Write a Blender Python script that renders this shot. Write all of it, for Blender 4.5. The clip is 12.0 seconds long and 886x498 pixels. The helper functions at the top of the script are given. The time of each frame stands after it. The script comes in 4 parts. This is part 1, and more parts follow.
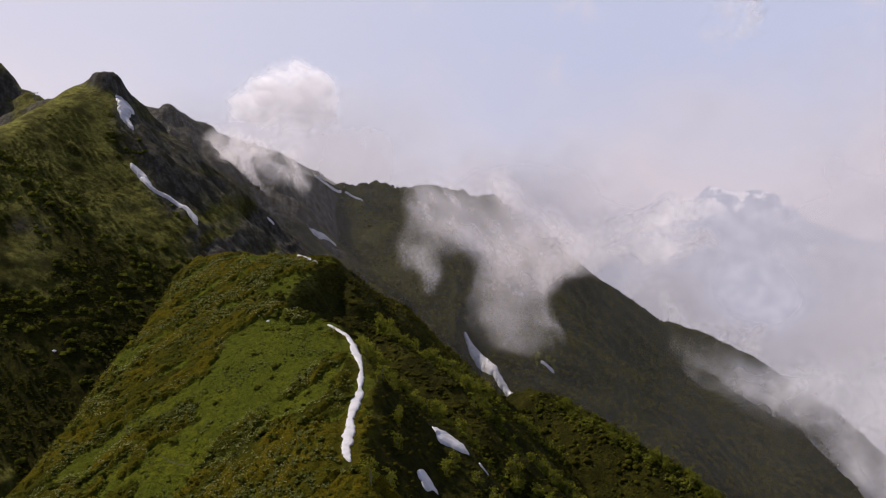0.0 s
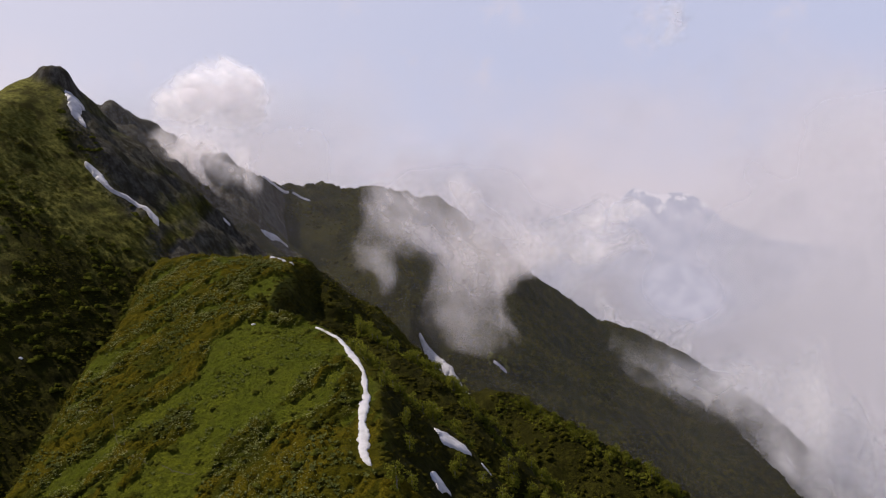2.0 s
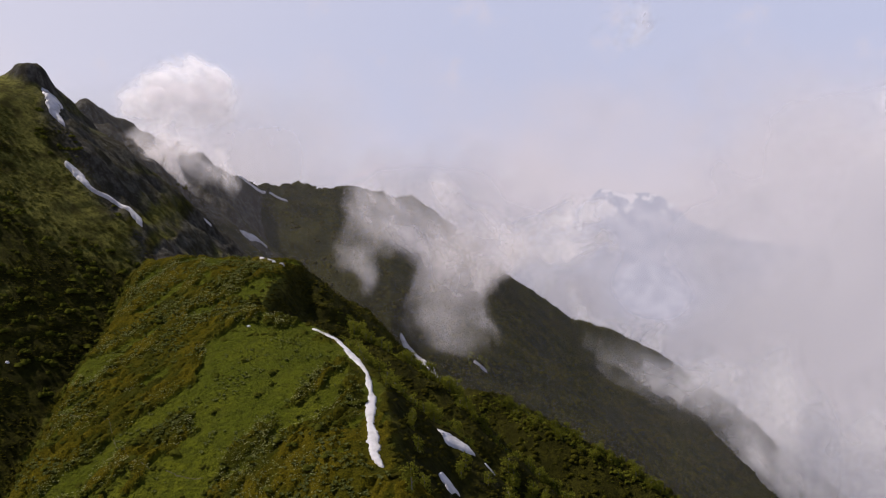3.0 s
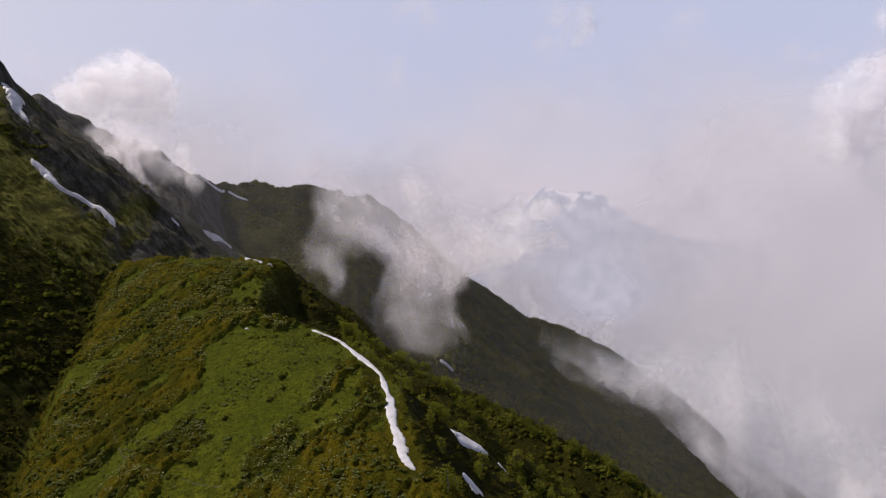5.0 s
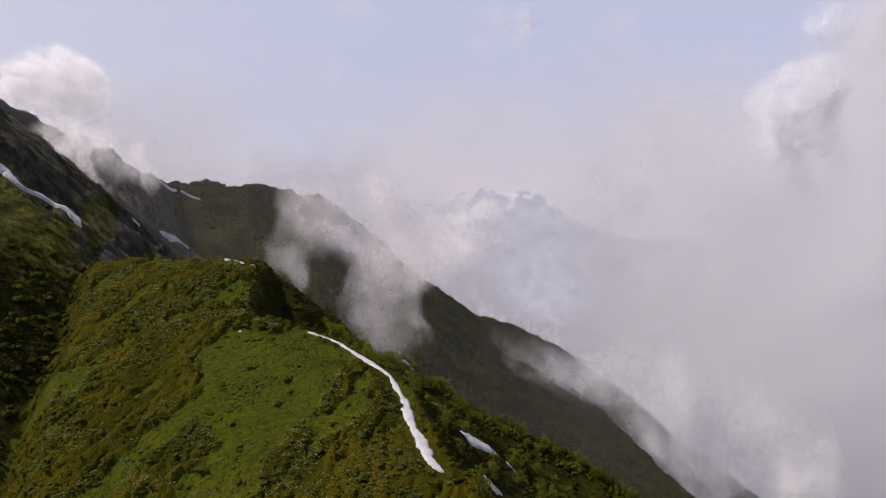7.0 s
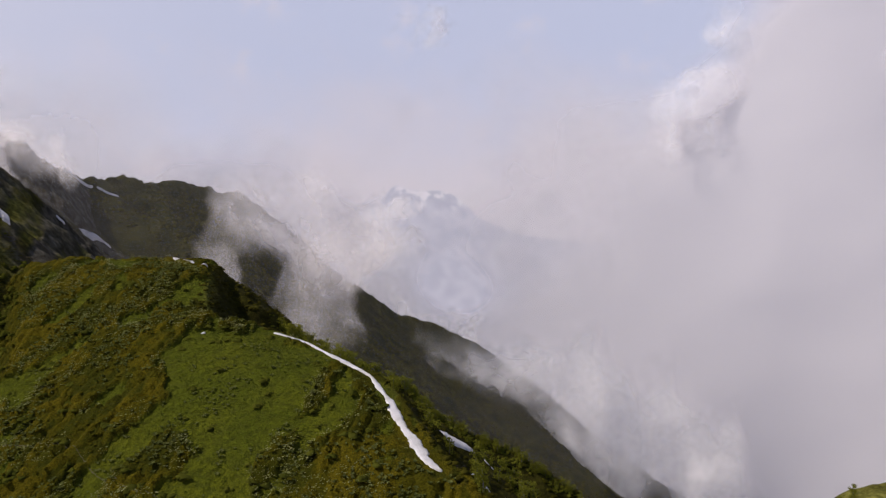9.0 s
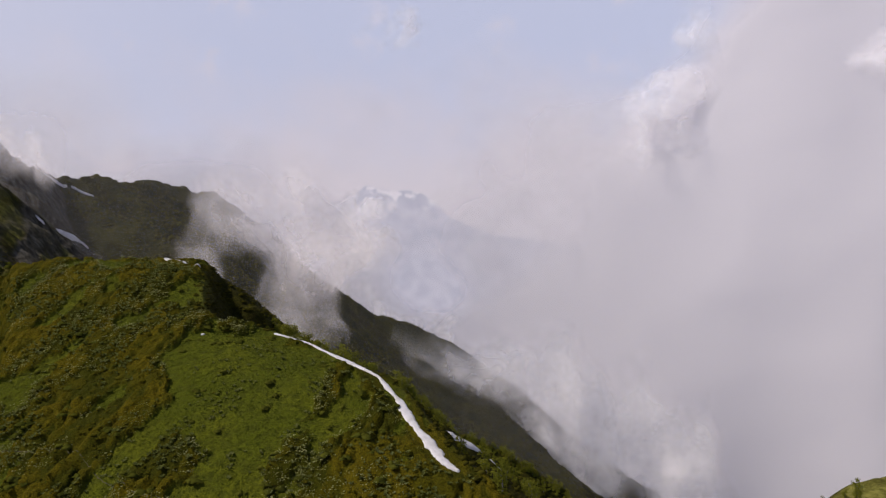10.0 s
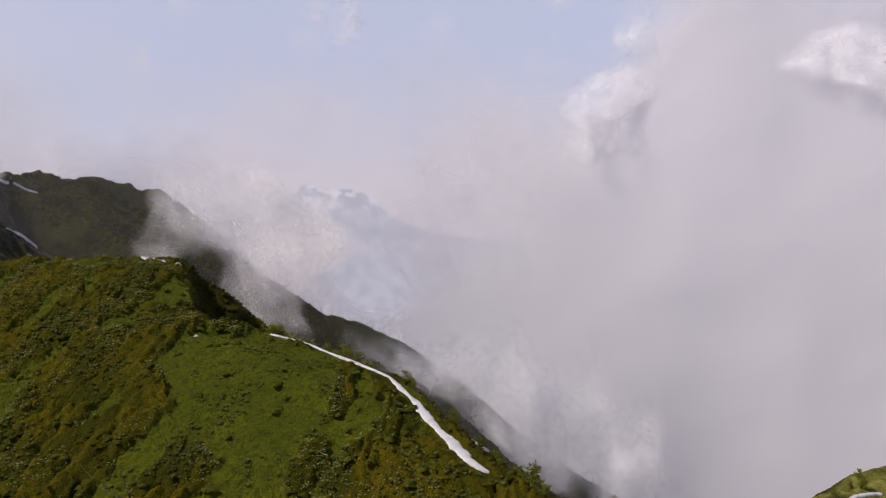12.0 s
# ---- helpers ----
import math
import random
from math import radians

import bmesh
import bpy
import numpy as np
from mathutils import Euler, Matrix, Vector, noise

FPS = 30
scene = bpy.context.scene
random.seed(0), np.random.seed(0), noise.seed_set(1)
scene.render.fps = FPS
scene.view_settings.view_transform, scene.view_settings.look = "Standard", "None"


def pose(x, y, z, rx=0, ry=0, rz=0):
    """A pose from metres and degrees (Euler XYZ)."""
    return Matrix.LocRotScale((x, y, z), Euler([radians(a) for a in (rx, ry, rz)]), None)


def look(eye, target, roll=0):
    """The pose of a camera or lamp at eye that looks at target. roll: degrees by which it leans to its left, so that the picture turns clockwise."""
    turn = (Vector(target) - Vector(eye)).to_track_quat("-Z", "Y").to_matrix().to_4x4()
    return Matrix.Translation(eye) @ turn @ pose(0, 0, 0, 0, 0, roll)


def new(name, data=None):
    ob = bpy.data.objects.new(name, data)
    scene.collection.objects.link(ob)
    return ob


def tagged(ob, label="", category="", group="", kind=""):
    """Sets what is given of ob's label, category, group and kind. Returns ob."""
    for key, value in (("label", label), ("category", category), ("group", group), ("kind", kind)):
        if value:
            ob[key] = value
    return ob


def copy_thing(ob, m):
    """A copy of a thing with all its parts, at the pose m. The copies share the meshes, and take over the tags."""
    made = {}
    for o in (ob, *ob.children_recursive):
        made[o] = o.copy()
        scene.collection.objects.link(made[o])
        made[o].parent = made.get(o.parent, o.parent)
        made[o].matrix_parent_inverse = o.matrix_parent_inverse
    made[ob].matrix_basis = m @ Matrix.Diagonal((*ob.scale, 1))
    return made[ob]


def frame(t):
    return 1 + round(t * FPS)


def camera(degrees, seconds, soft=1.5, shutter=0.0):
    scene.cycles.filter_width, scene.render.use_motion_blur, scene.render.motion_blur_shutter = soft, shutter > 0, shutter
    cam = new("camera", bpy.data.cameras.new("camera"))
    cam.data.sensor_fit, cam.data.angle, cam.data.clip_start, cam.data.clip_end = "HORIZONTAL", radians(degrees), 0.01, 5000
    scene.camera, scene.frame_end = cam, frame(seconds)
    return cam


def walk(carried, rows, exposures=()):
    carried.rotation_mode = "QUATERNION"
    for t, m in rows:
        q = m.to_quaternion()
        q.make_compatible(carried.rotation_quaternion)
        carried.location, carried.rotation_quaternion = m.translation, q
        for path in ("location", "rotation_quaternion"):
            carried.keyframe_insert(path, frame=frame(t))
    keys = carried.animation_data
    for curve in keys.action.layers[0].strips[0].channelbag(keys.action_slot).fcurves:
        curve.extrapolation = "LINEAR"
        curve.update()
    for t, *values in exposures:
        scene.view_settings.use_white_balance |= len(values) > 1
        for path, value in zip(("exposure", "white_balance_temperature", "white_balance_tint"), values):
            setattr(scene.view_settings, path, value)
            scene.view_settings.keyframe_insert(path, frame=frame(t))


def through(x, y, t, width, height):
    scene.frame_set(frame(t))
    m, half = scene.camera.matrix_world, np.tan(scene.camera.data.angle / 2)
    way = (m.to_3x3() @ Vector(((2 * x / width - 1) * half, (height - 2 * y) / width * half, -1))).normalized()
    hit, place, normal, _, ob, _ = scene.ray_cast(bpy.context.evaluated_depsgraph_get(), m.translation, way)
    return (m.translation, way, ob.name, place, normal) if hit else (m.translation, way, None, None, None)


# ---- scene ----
cam = camera(59.4, 12.0, soft=1.2)
PATH = [
    (0, (-0.134, -3.421, 198.397), (-0.146, -1.422, 198.346), -0.9),
    (0.5, (-4.451, -3.314, 198.428), (-4.41, -1.315, 198.377), -0.9),
    (1, (-8.759, -3.158, 198.476), (-8.667, -1.161, 198.424), -0.9),
    (1.5, (-13.013, -2.897, 198.555), (-12.88, -0.902, 198.504), -0.9),
    (2, (-17.121, -2.495, 198.648), (-16.945, -0.503, 198.597), -0.9),
    (2.5, (-21.068, -1.94, 198.735), (-20.852, 0.048, 198.684), -1.0),
    (3, (-24.975, -1.238, 198.801), (-24.717, 0.744, 198.749), -1.0),
    (5, (-40.504, 2.236, 199.292), (-40.098, 4.193, 199.234), -1.2),
    (5.5, (-44.261, 3.406, 199.365), (-43.82, 5.355, 199.306), -1.3),
    (6, (-47.968, 4.765, 199.418), (-47.488, 6.706, 199.357), -1.4),
    (6.5, (-51.712, 6.26, 199.483), (-51.193, 8.191, 199.422), -1.4),
    (7, (-55.434, 7.759, 199.546), (-54.871, 9.677, 199.483), -1.4),
    (9, (-69.892, 13.879, 199.622), (-69.107, 15.718, 199.552), -1.2),
    (9.5, (-73.454, 15.824, 199.624), (-72.634, 17.647, 199.552), -1.3),
    (10, (-76.916, 18.054, 199.589), (-76.06, 19.86, 199.517), -1.3),
    (10.5, (-80.234, 20.467, 199.515), (-79.326, 22.248, 199.441), -1.2),
    (11, (-83.36, 23.01, 199.431), (-82.388, 24.757, 199.355), -1.3),
    (11.5, (-86.307, 25.576, 199.373), (-85.313, 27.31, 199.296), -1.3),
    (12, (-89.094, 28.16, 199.342), (-88.096, 29.892, 199.264), -1.3),
]
walk(cam, [(t, look(eye, target, roll)) for t, eye, target, roll in PATH], [(0.0, 0.2, 6600, 16), (12.0, 0.1, 6600, 15)])

# ---------------------------------------------------------------- light
SUN = Vector((-0.56, 0.27, 0.78)).normalized()          # towards the sun
world = bpy.data.worlds.new("world")
scene.world = world
world.use_nodes = True
wn = world.node_tree.nodes
sky = wn.new("ShaderNodeTexSky")
sky.sky_type, sky.sun_disc = "NISHITA", False
sky.sun_elevation = math.asin(SUN.z)
sky.sun_rotation = math.atan2(SUN.x, SUN.y)
sky.altitude, sky.dust_density = 2000, 2.0
wn["Background"].inputs["Strength"].default_value = 0.13
world.node_tree.links.new(sky.outputs["Color"], wn["Background"].inputs["Color"])
sun = new("sun", bpy.data.lights.new("sun", "SUN"))
sun.data.energy, sun.data.angle, sun.data.color = 5.0, radians(0.6), (1.0, 0.93, 0.82)
sun.matrix_world = look((0, 0, 0), -SUN)


# ---------------------------------------------------------------- noise on arrays
def _lattice(ix, iy, iz, seed):
    h = (ix * 374761393 + iy * 668265263 + iz * 2147483647 + seed * 1274126177) & 0xFFFFFFFF
    h = ((h ^ (h >> 13)) * 1274126177) & 0xFFFFFFFF
    h = ((h ^ (h >> 16)) * 2246822519) & 0xFFFFFFFF
    return ((h ^ (h >> 15)) & 0xFFFFFF) / float(0xFFFFFF)


def grain2(x, y, seed=0):
    """Smooth value noise in the plane, 0 to 1."""
    fx, fy = np.floor(x), np.floor(y)
    ix, iy = fx.astype(np.int64), fy.astype(np.int64)
    u, v = x - fx, y - fy
    u, v = u * u * u * (u * (u * 6 - 15) + 10), v * v * v * (v * (v * 6 - 15) + 10)
    a, b = _lattice(ix, iy, 0, seed), _lattice(ix + 1, iy, 0, seed)
    c, d = _lattice(ix, iy + 1, 0, seed), _lattice(ix + 1, iy + 1, 0, seed)
    return (a * (1 - u) + b * u) * (1 - v) + (c * (1 - u) + d * u) * v


def fbm2(x, y, octaves=4, seed=0, gain=0.5):
    total, amp, norm = 0.0, 1.0, 0.0
    for k in range(octaves):
        total = total + amp * grain2(x * 2.03 ** k + 17.3 * k, y * 2.03 ** k - 9.1 * k, seed + k)
        norm, amp = norm + amp, amp * gain
    return total / norm


def grain3(x, y, z, seed=0):
    fx, fy, fz = np.floor(x), np.floor(y), np.floor(z)
    ix, iy, iz = fx.astype(np.int64), fy.astype(np.int64), fz.astype(np.int64)
    u, v, w = x - fx, y - fy, z - fz
    u, v, w = u * u * (3 - 2 * u), v * v * (3 - 2 * v), w * w * (3 - 2 * w)
    out = 0.0
    for dx in (0, 1):
        for dy in (0, 1):
            for dz in (0, 1):
                k = (u if dx else 1 - u) * (v if dy else 1 - v) * (w if dz else 1 - w)
                out = out + k * _lattice(ix + dx, iy + dy, iz + dz, seed)
    return out


def fbm3(x, y, z, octaves=4, seed=0, gain=0.5):
    total, amp, norm = 0.0, 1.0, 0.0
    for k in range(octaves):
        total = total + amp * grain3(x * 2.07 ** k + 5.2 * k, y * 2.07 ** k + 1.7 * k, z * 2.07 ** k - 3.3 * k, seed + k)
        norm, amp = norm + amp, amp * gain
    return total / norm


def cells(x, y, seed=0):
    """Scattered cells: distance to the nearest centre, and that centre's own random number."""
    ix, iy = np.floor(x).astype(np.int64), np.floor(y).astype(np.int64)
    best, own = np.full(x.shape, 9.0), np.zeros(x.shape)
    for dx in (-1, 0, 1):
        for dy in (-1, 0, 1):
            cx, cy = ix + dx, iy + dy
            d = np.hypot(x - cx - _lattice(cx, cy, 1, seed), y - cy - _lattice(cx, cy, 2, seed))
            near = d < best
            best, own = np.where(near, d, best), np.where(near, _lattice(cx, cy, 3, seed), own)
    return best, own


def smooth(e0, e1, x):
    t = np.clip((x - e0) / (e1 - e0), 0, 1)
    return t * t * (3 - 2 * t)


def soft_min(a, b, k):
    h = np.clip(0.5 + 0.5 * (b - a) / k, 0, 1)
    return b * (1 - h) + a * h - k * h * (1 - h)


def soft_max(a, b, k):
    return -soft_min(-a, -b, k)


# ---------------------------------------------------------------- materials
def material(name):
    m = bpy.data.materials.new(name)
    m.use_nodes = True
    nt = m.node_tree
    nt.nodes.clear()
    return m, nt, nt.nodes, nt.links


def node(nt, kind, **inputs):
    n = nt.nodes.new(kind)
    for key, value in inputs.items():
        n.inputs[key.replace("_", " ")].default_value = value
    return n


def mix_colour(nt, fac, a, b):
    n = nt.nodes.new("ShaderNodeMix")
    n.data_type = "RGBA"
    for sock, value in ((n.inputs["Factor"], fac), (n.inputs[6], a), (n.inputs[7], b)):
        if isinstance(value, (int, float)):
            sock.default_value = value
        elif isinstance(value, tuple):
            sock.default_value = (*value, 1)
        else:
            nt.links.new(value, sock)
    return n.outputs[2]


def remap(nt, value, a, b, c=0.0, d=1.0):
    n = nt.nodes.new("ShaderNodeMapRange")
    n.interpolation_type = "SMOOTHSTEP"
    nt.links.new(value, n.inputs["Value"])
    for key, v in (("From Min", a), ("From Max", b), ("To Min", c), ("To Max", d)):
        n.inputs[key].default_value = v
    return n.outputs["Result"]


def calc(nt, op, a, b=0.0):
    n = nt.nodes.new("ShaderNodeMath")
    n.operation = op
    for k, v in enumerate((a, b)):
        if isinstance(v, (int, float)):
            n.inputs[k].default_value = v
        else:
            nt.links.new(v, n.inputs[k])
    return n.outputs[0]


def noise_tex(nt, vec, scale, detail=4.0, rough=0.55):
    n = nt.nodes.new("ShaderNodeTexNoise")
    n.inputs["Scale"].default_value, n.inputs["Detail"].default_value, n.inputs["Roughness"].default_value = scale, detail, rough
    nt.links.new(vec, n.inputs["Vector"])
    return n.outputs["Fac"]


def attribute(nt, name):
    n = nt.nodes.new("ShaderNodeAttribute")
    n.attribute_name = name
    return n.outputs["Fac"]


def ground_material():
    m, nt, ns, ln = material("mountain_ground")
    out = ns.new("ShaderNodeOutputMaterial")
    bsdf = ns.new("ShaderNodeBsdfPrincipled")
    bsdf.inputs["Roughness"].default_value = 0.95
    bsdf.inputs["Specular IOR Level"].default_value = 0.02
    ln.new(bsdf.outputs[0], out.inputs[0])
    pos = ns.new("ShaderNodeNewGeometry").outputs["Position"]
    n1 = noise_tex(nt, pos, 0.05, 5)
    n2 = noise_tex(nt, pos, 0.6, 6, 0.65)
    n3 = noise_tex(nt, pos, 3.0, 4, 0.7)
    tint = attribute(nt, "tint")
    grass = mix_colour(nt, remap(nt, n1, 0.35, 0.65), (0.060, 0.072, 0.0055), (0.090, 0.096, 0.0070))
    grass = mix_colour(nt, remap(nt, n2, 0.30, 0.62), (0.044, 0.052, 0.0062), grass)
    grass = mix_colour(nt, remap(nt, n3, 0.36, 0.58, 0.45, 1.0), (0.030, 0.034, 0.0030), grass)
    heath = mix_colour(nt, remap(nt, tint, 0.50, 0.62), (0.054, 0.049, 0.0030), (0.084, 0.067, 0.0038))
    heath = mix_colour(nt, remap(nt, tint, 0.48, 0.40), heath, (0.034, 0.036, 0.0030))
    # crease shade mixed into the heath colour where the bump noise dips
    heath = mix_colour(nt, remap(nt, n3, 0.36, 0.60, 0.30, 1.0), (0.020, 0.018, 0.0018), heath)
    squeeze = ns.new("ShaderNodeMapping")
    squeeze.inputs["Scale"].default_value = (0.330, 0.291, 0.0351)
    ln.new(pos, squeeze.inputs["Vector"])
    streak = noise_tex(nt, squeeze.outputs[0], 1.0, 6, 0.62)
    rock = mix_colour(nt, remap(nt, n2, 0.3, 0.7), (0.052, 0.047, 0.038), (0.098, 0.090, 0.076))
    rock = mix_colour(nt, remap(nt, streak, 0.38, 0.62), (0.032, 0.028, 0.021), rock)
    rock = mix_colour(nt, remap(nt, streak, 0.60, 0.74, 0.0, 0.6), rock, (0.12, 0.115, 0.105))
    n4 = noise_tex(nt, pos, 0.11, 6, 0.62)
    wood_shade = mix_colour(nt, remap(nt, n4, 0.36, 0.64), (0.017, 0.017, 0.0026), (0.040, 0.038, 0.0055))
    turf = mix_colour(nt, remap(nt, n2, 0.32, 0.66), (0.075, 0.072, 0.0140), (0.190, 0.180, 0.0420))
    wood_shade = mix_colour(nt, remap(nt, n2, 0.36, 0.62), (0.015, 0.014, 0.0028), wood_shade)
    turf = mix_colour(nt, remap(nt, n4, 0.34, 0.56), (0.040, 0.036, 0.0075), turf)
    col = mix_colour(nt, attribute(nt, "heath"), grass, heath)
    # off the hill the mask holds woodland and shade put into the colour
    rough = mix_colour(nt, attribute(nt, "heath"), turf, wood_shade)
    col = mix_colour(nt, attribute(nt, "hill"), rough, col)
    col = mix_colour(nt, attribute(nt, "rock"), col, rock)
    ln.new(col, bsdf.inputs["Base Color"])
    bump = ns.new("ShaderNodeBump")
    bump.inputs["Strength"].default_value, bump.inputs["Distance"].default_value = 0.9, 0.6
    ln.new(calc(nt, "ADD", n3, calc(nt, "MULTIPLY", n2, 1.5)), bump.inputs["Height"])
    ln.new(bump.outputs[0], bsdf.inputs["Normal"])
    return m


def snow_material():
    m, nt, ns, ln = material("old_snow")
    out = ns.new("ShaderNodeOutputMaterial")
    bsdf = ns.new("ShaderNodeBsdfPrincipled")
    bsdf.inputs["Roughness"].default_value = 0.6
    ln.new(bsdf.outputs[0], out.inputs[0])
    pos = ns.new("ShaderNodeNewGeometry").outputs["Position"]
    n1, n2 = noise_tex(nt, pos, 0.35, 5), noise_tex(nt, pos, 2.5, 5, 0.7)
    col = mix_colour(nt, remap(nt, n1, 0.4, 0.75), (0.46, 0.445, 0.46), (0.31, 0.295, 0.29))
    ln.new(col, bsdf.inputs["Base Color"])
    bump = ns.new("ShaderNodeBump")
    bump.inputs["Strength"].default_value, bump.inputs["Distance"].default_value = 0.5, 0.3
    ln.new(n2, bump.inputs["Height"])
    ln.new(bump.outputs[0], bsdf.inputs["Normal"])
    return m


def cloud_material(name, scale, colour, least):
    m, nt, ns, ln = material(name)
    out = ns.new("ShaderNodeOutputMaterial")
    clear, dif, back, both, mix = (ns.new("ShaderNodeBsdfTransparent"), ns.new("ShaderNodeBsdfDiffuse"), ns.new("ShaderNodeBsdfTranslucent"),
                                   ns.new("ShaderNodeMixShader"), ns.new("ShaderNodeMixShader"))
    dif.inputs[0].default_value = back.inputs[0].default_value = (*colour, 1)
    ln.new(dif.outputs[0], both.inputs[1]), ln.new(back.outputs[0], both.inputs[2])
    pos = ns.new("ShaderNodeNewGeometry").outputs["Position"]
    n = noise_tex(nt, pos, scale, 7, 0.6)
    wisp = remap(nt, n, 0.3, 0.68, least, 1.15)
    fac = calc(nt, "MULTIPLY", attribute(nt, "vapour"), wisp)
    fac = calc(nt, "MINIMUM", fac, 1.0)
    ln.new(fac, mix.inputs[0])
    ln.new(clear.outputs[0], mix.inputs[1]), ln.new(both.outputs[0], mix.inputs[2])
    ln.new(mix.outputs[0], out.inputs[0])
    return m


def backdrop_material():
    """Sky and far cloud, seen at the distance of the horizon."""
    m, nt, ns, ln = material("far_sky")
    out = ns.new("ShaderNodeOutputMaterial")
    em = ns.new("ShaderNodeEmission")
    ln.new(em.outputs[0], out.inputs[0])
    pos = ns.new("ShaderNodeNewGeometry").outputs["Position"]
    sep = ns.new("ShaderNodeSeparateXYZ")
    ln.new(pos, sep.inputs[0])
    n1 = noise_tex(nt, pos, 0.0011, 6, 0.55)
    h = calc(nt, "ADD", sep.outputs["Z"], calc(nt, "MULTIPLY", calc(nt, "SUBTRACT", n1, 0.5), 1400))
    n2 = noise_tex(nt, pos, 0.0035, 7, 0.6)
    low = mix_colour(nt, remap(nt, sep.outputs["X"], -2500, 1500), (0.66, 0.62, 0.67), (0.56, 0.53, 0.585))
    high = mix_colour(nt, remap(nt, sep.outputs["X"], -2500, 1200), (0.57, 0.585, 0.69), (0.455, 0.505, 0.665))
    col = mix_colour(nt, remap(nt, h, 350, 1250), low, high)
    wisps = calc(nt, "MULTIPLY", remap(nt, n2, 0.56, 0.74, 0.0, 0.55), remap(nt, sep.outputs["Z"], 700, 1250))
    col = mix_colour(nt, wisps, col, (0.62, 0.59, 0.65))
    ln.new(col, em.inputs[0])
    em.inputs[1].default_value = 1.0
    return m


def leaf_material(name, dark, light, through=0.3):
    m, nt, ns, ln = material(name)
    out = ns.new("ShaderNodeOutputMaterial")
    geo = ns.new("ShaderNodeNewGeometry")
    n1 = noise_tex(nt, geo.outputs["Position"], 0.12, 3)
    fac = calc(nt, "ADD", calc(nt, "MULTIPLY", geo.outputs["Random Per Island"], 0.6), calc(nt, "MULTIPLY", remap(nt, n1, 0.35, 0.65), 0.4))
    col = mix_colour(nt, fac, dark, light)
    dif, tr, mix = ns.new("ShaderNodeBsdfDiffuse"), ns.new("ShaderNodeBsdfTranslucent"), ns.new("ShaderNodeMixShader")
    ln.new(col, dif.inputs[0]), ln.new(col, tr.inputs[0])
    mix.inputs[0].default_value = through
    ln.new(dif.outputs[0], mix.inputs[1]), ln.new(tr.outputs[0], mix.inputs[2]), ln.new(mix.outputs[0], out.inputs[0])
    return m


def plain_material(name, a, b, scale, rough=0.8, metal=0.0):
    m, nt, ns, ln = material(name)
    out, bsdf = ns.new("ShaderNodeOutputMaterial"), ns.new("ShaderNodeBsdfPrincipled")
    bsdf.inputs["Roughness"].default_value, bsdf.inputs["Metallic"].default_value = rough, metal
    ln.new(bsdf.outputs[0], out.inputs[0])
    ln.new(mix_colour(nt, noise_tex(nt, ns.new("ShaderNodeNewGeometry").outputs["Position"], scale, 5), a, b), bsdf.inputs["Base Color"])
    return m


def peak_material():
    """Far rock and snow behind much air, the haze put in as glowing pale colour."""
    m, nt, ns, ln = material("far_peak_haze_glow")
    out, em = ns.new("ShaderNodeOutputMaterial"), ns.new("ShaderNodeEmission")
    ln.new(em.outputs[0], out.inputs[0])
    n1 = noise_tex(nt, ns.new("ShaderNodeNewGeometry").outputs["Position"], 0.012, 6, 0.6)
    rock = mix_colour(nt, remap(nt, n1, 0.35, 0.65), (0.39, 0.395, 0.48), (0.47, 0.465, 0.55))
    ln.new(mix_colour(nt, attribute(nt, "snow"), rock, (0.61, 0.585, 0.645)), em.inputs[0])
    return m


MAT_GROUND, MAT_SNOW, MAT_SKY = ground_material(), snow_material(), backdrop_material()
MAT_PEAK_HAZE = peak_material()
MAT_BARK = plain_material("birch_bark", (0.06, 0.05, 0.04), (0.16, 0.15, 0.13), 4.0)
MAT_EARTH = plain_material("path_earth", (0.032, 0.030, 0.008), (0.048, 0.042, 0.012), 1.2, 0.95)
MAT_STEEL = plain_material("weathered_steel", (0.05, 0.05, 0.055), (0.10, 0.10, 0.11), 2.0, 0.6, 0.5)
MAT_LEAF = leaf_material("birch_leaves", (0.070, 0.076, 0.0095), (0.185, 0.188, 0.0230), 0.5)
# darker twin of the bush leaves, shade of the far slope in its colour
MAT_SHADED_SHRUB = leaf_material("shaded_shrub_leaves", (0.020, 0.019, 0.0030), (0.044, 0.040, 0.0060), 0.15)
MAT_BUSH = leaf_material("bush_leaves", (0.036, 0.041, 0.0060), (0.078, 0.080, 0.0110), 0.3)
MAT_HEATH = leaf_material("heath_leaves", (0.042, 0.041, 0.0048), (0.080, 0.068, 0.0064), 0.4)
MAT_SCRUB = leaf_material("slope_scrub_leaves", (0.046, 0.044, 0.0062), (0.080, 0.074, 0.0110), 0.45)
MAT_WOODS = leaf_material("wood_leaves", (0.032, 0.031, 0.0042), (0.080, 0.075, 0.0100), 0.5)
MAT_GRASS = leaf_material("grass_blades", (0.046, 0.056, 0.0075), (0.072, 0.084, 0.011), 0.5)
MAT_HERB = leaf_material("herb_leaves", (0.062, 0.072, 0.018), (0.115, 0.125, 0.040), 0.4)
MAT_PALE_LEAF = leaf_material("pale_leaves", (0.13, 0.14, 0.045), (0.27, 0.27, 0.12), 0.3)


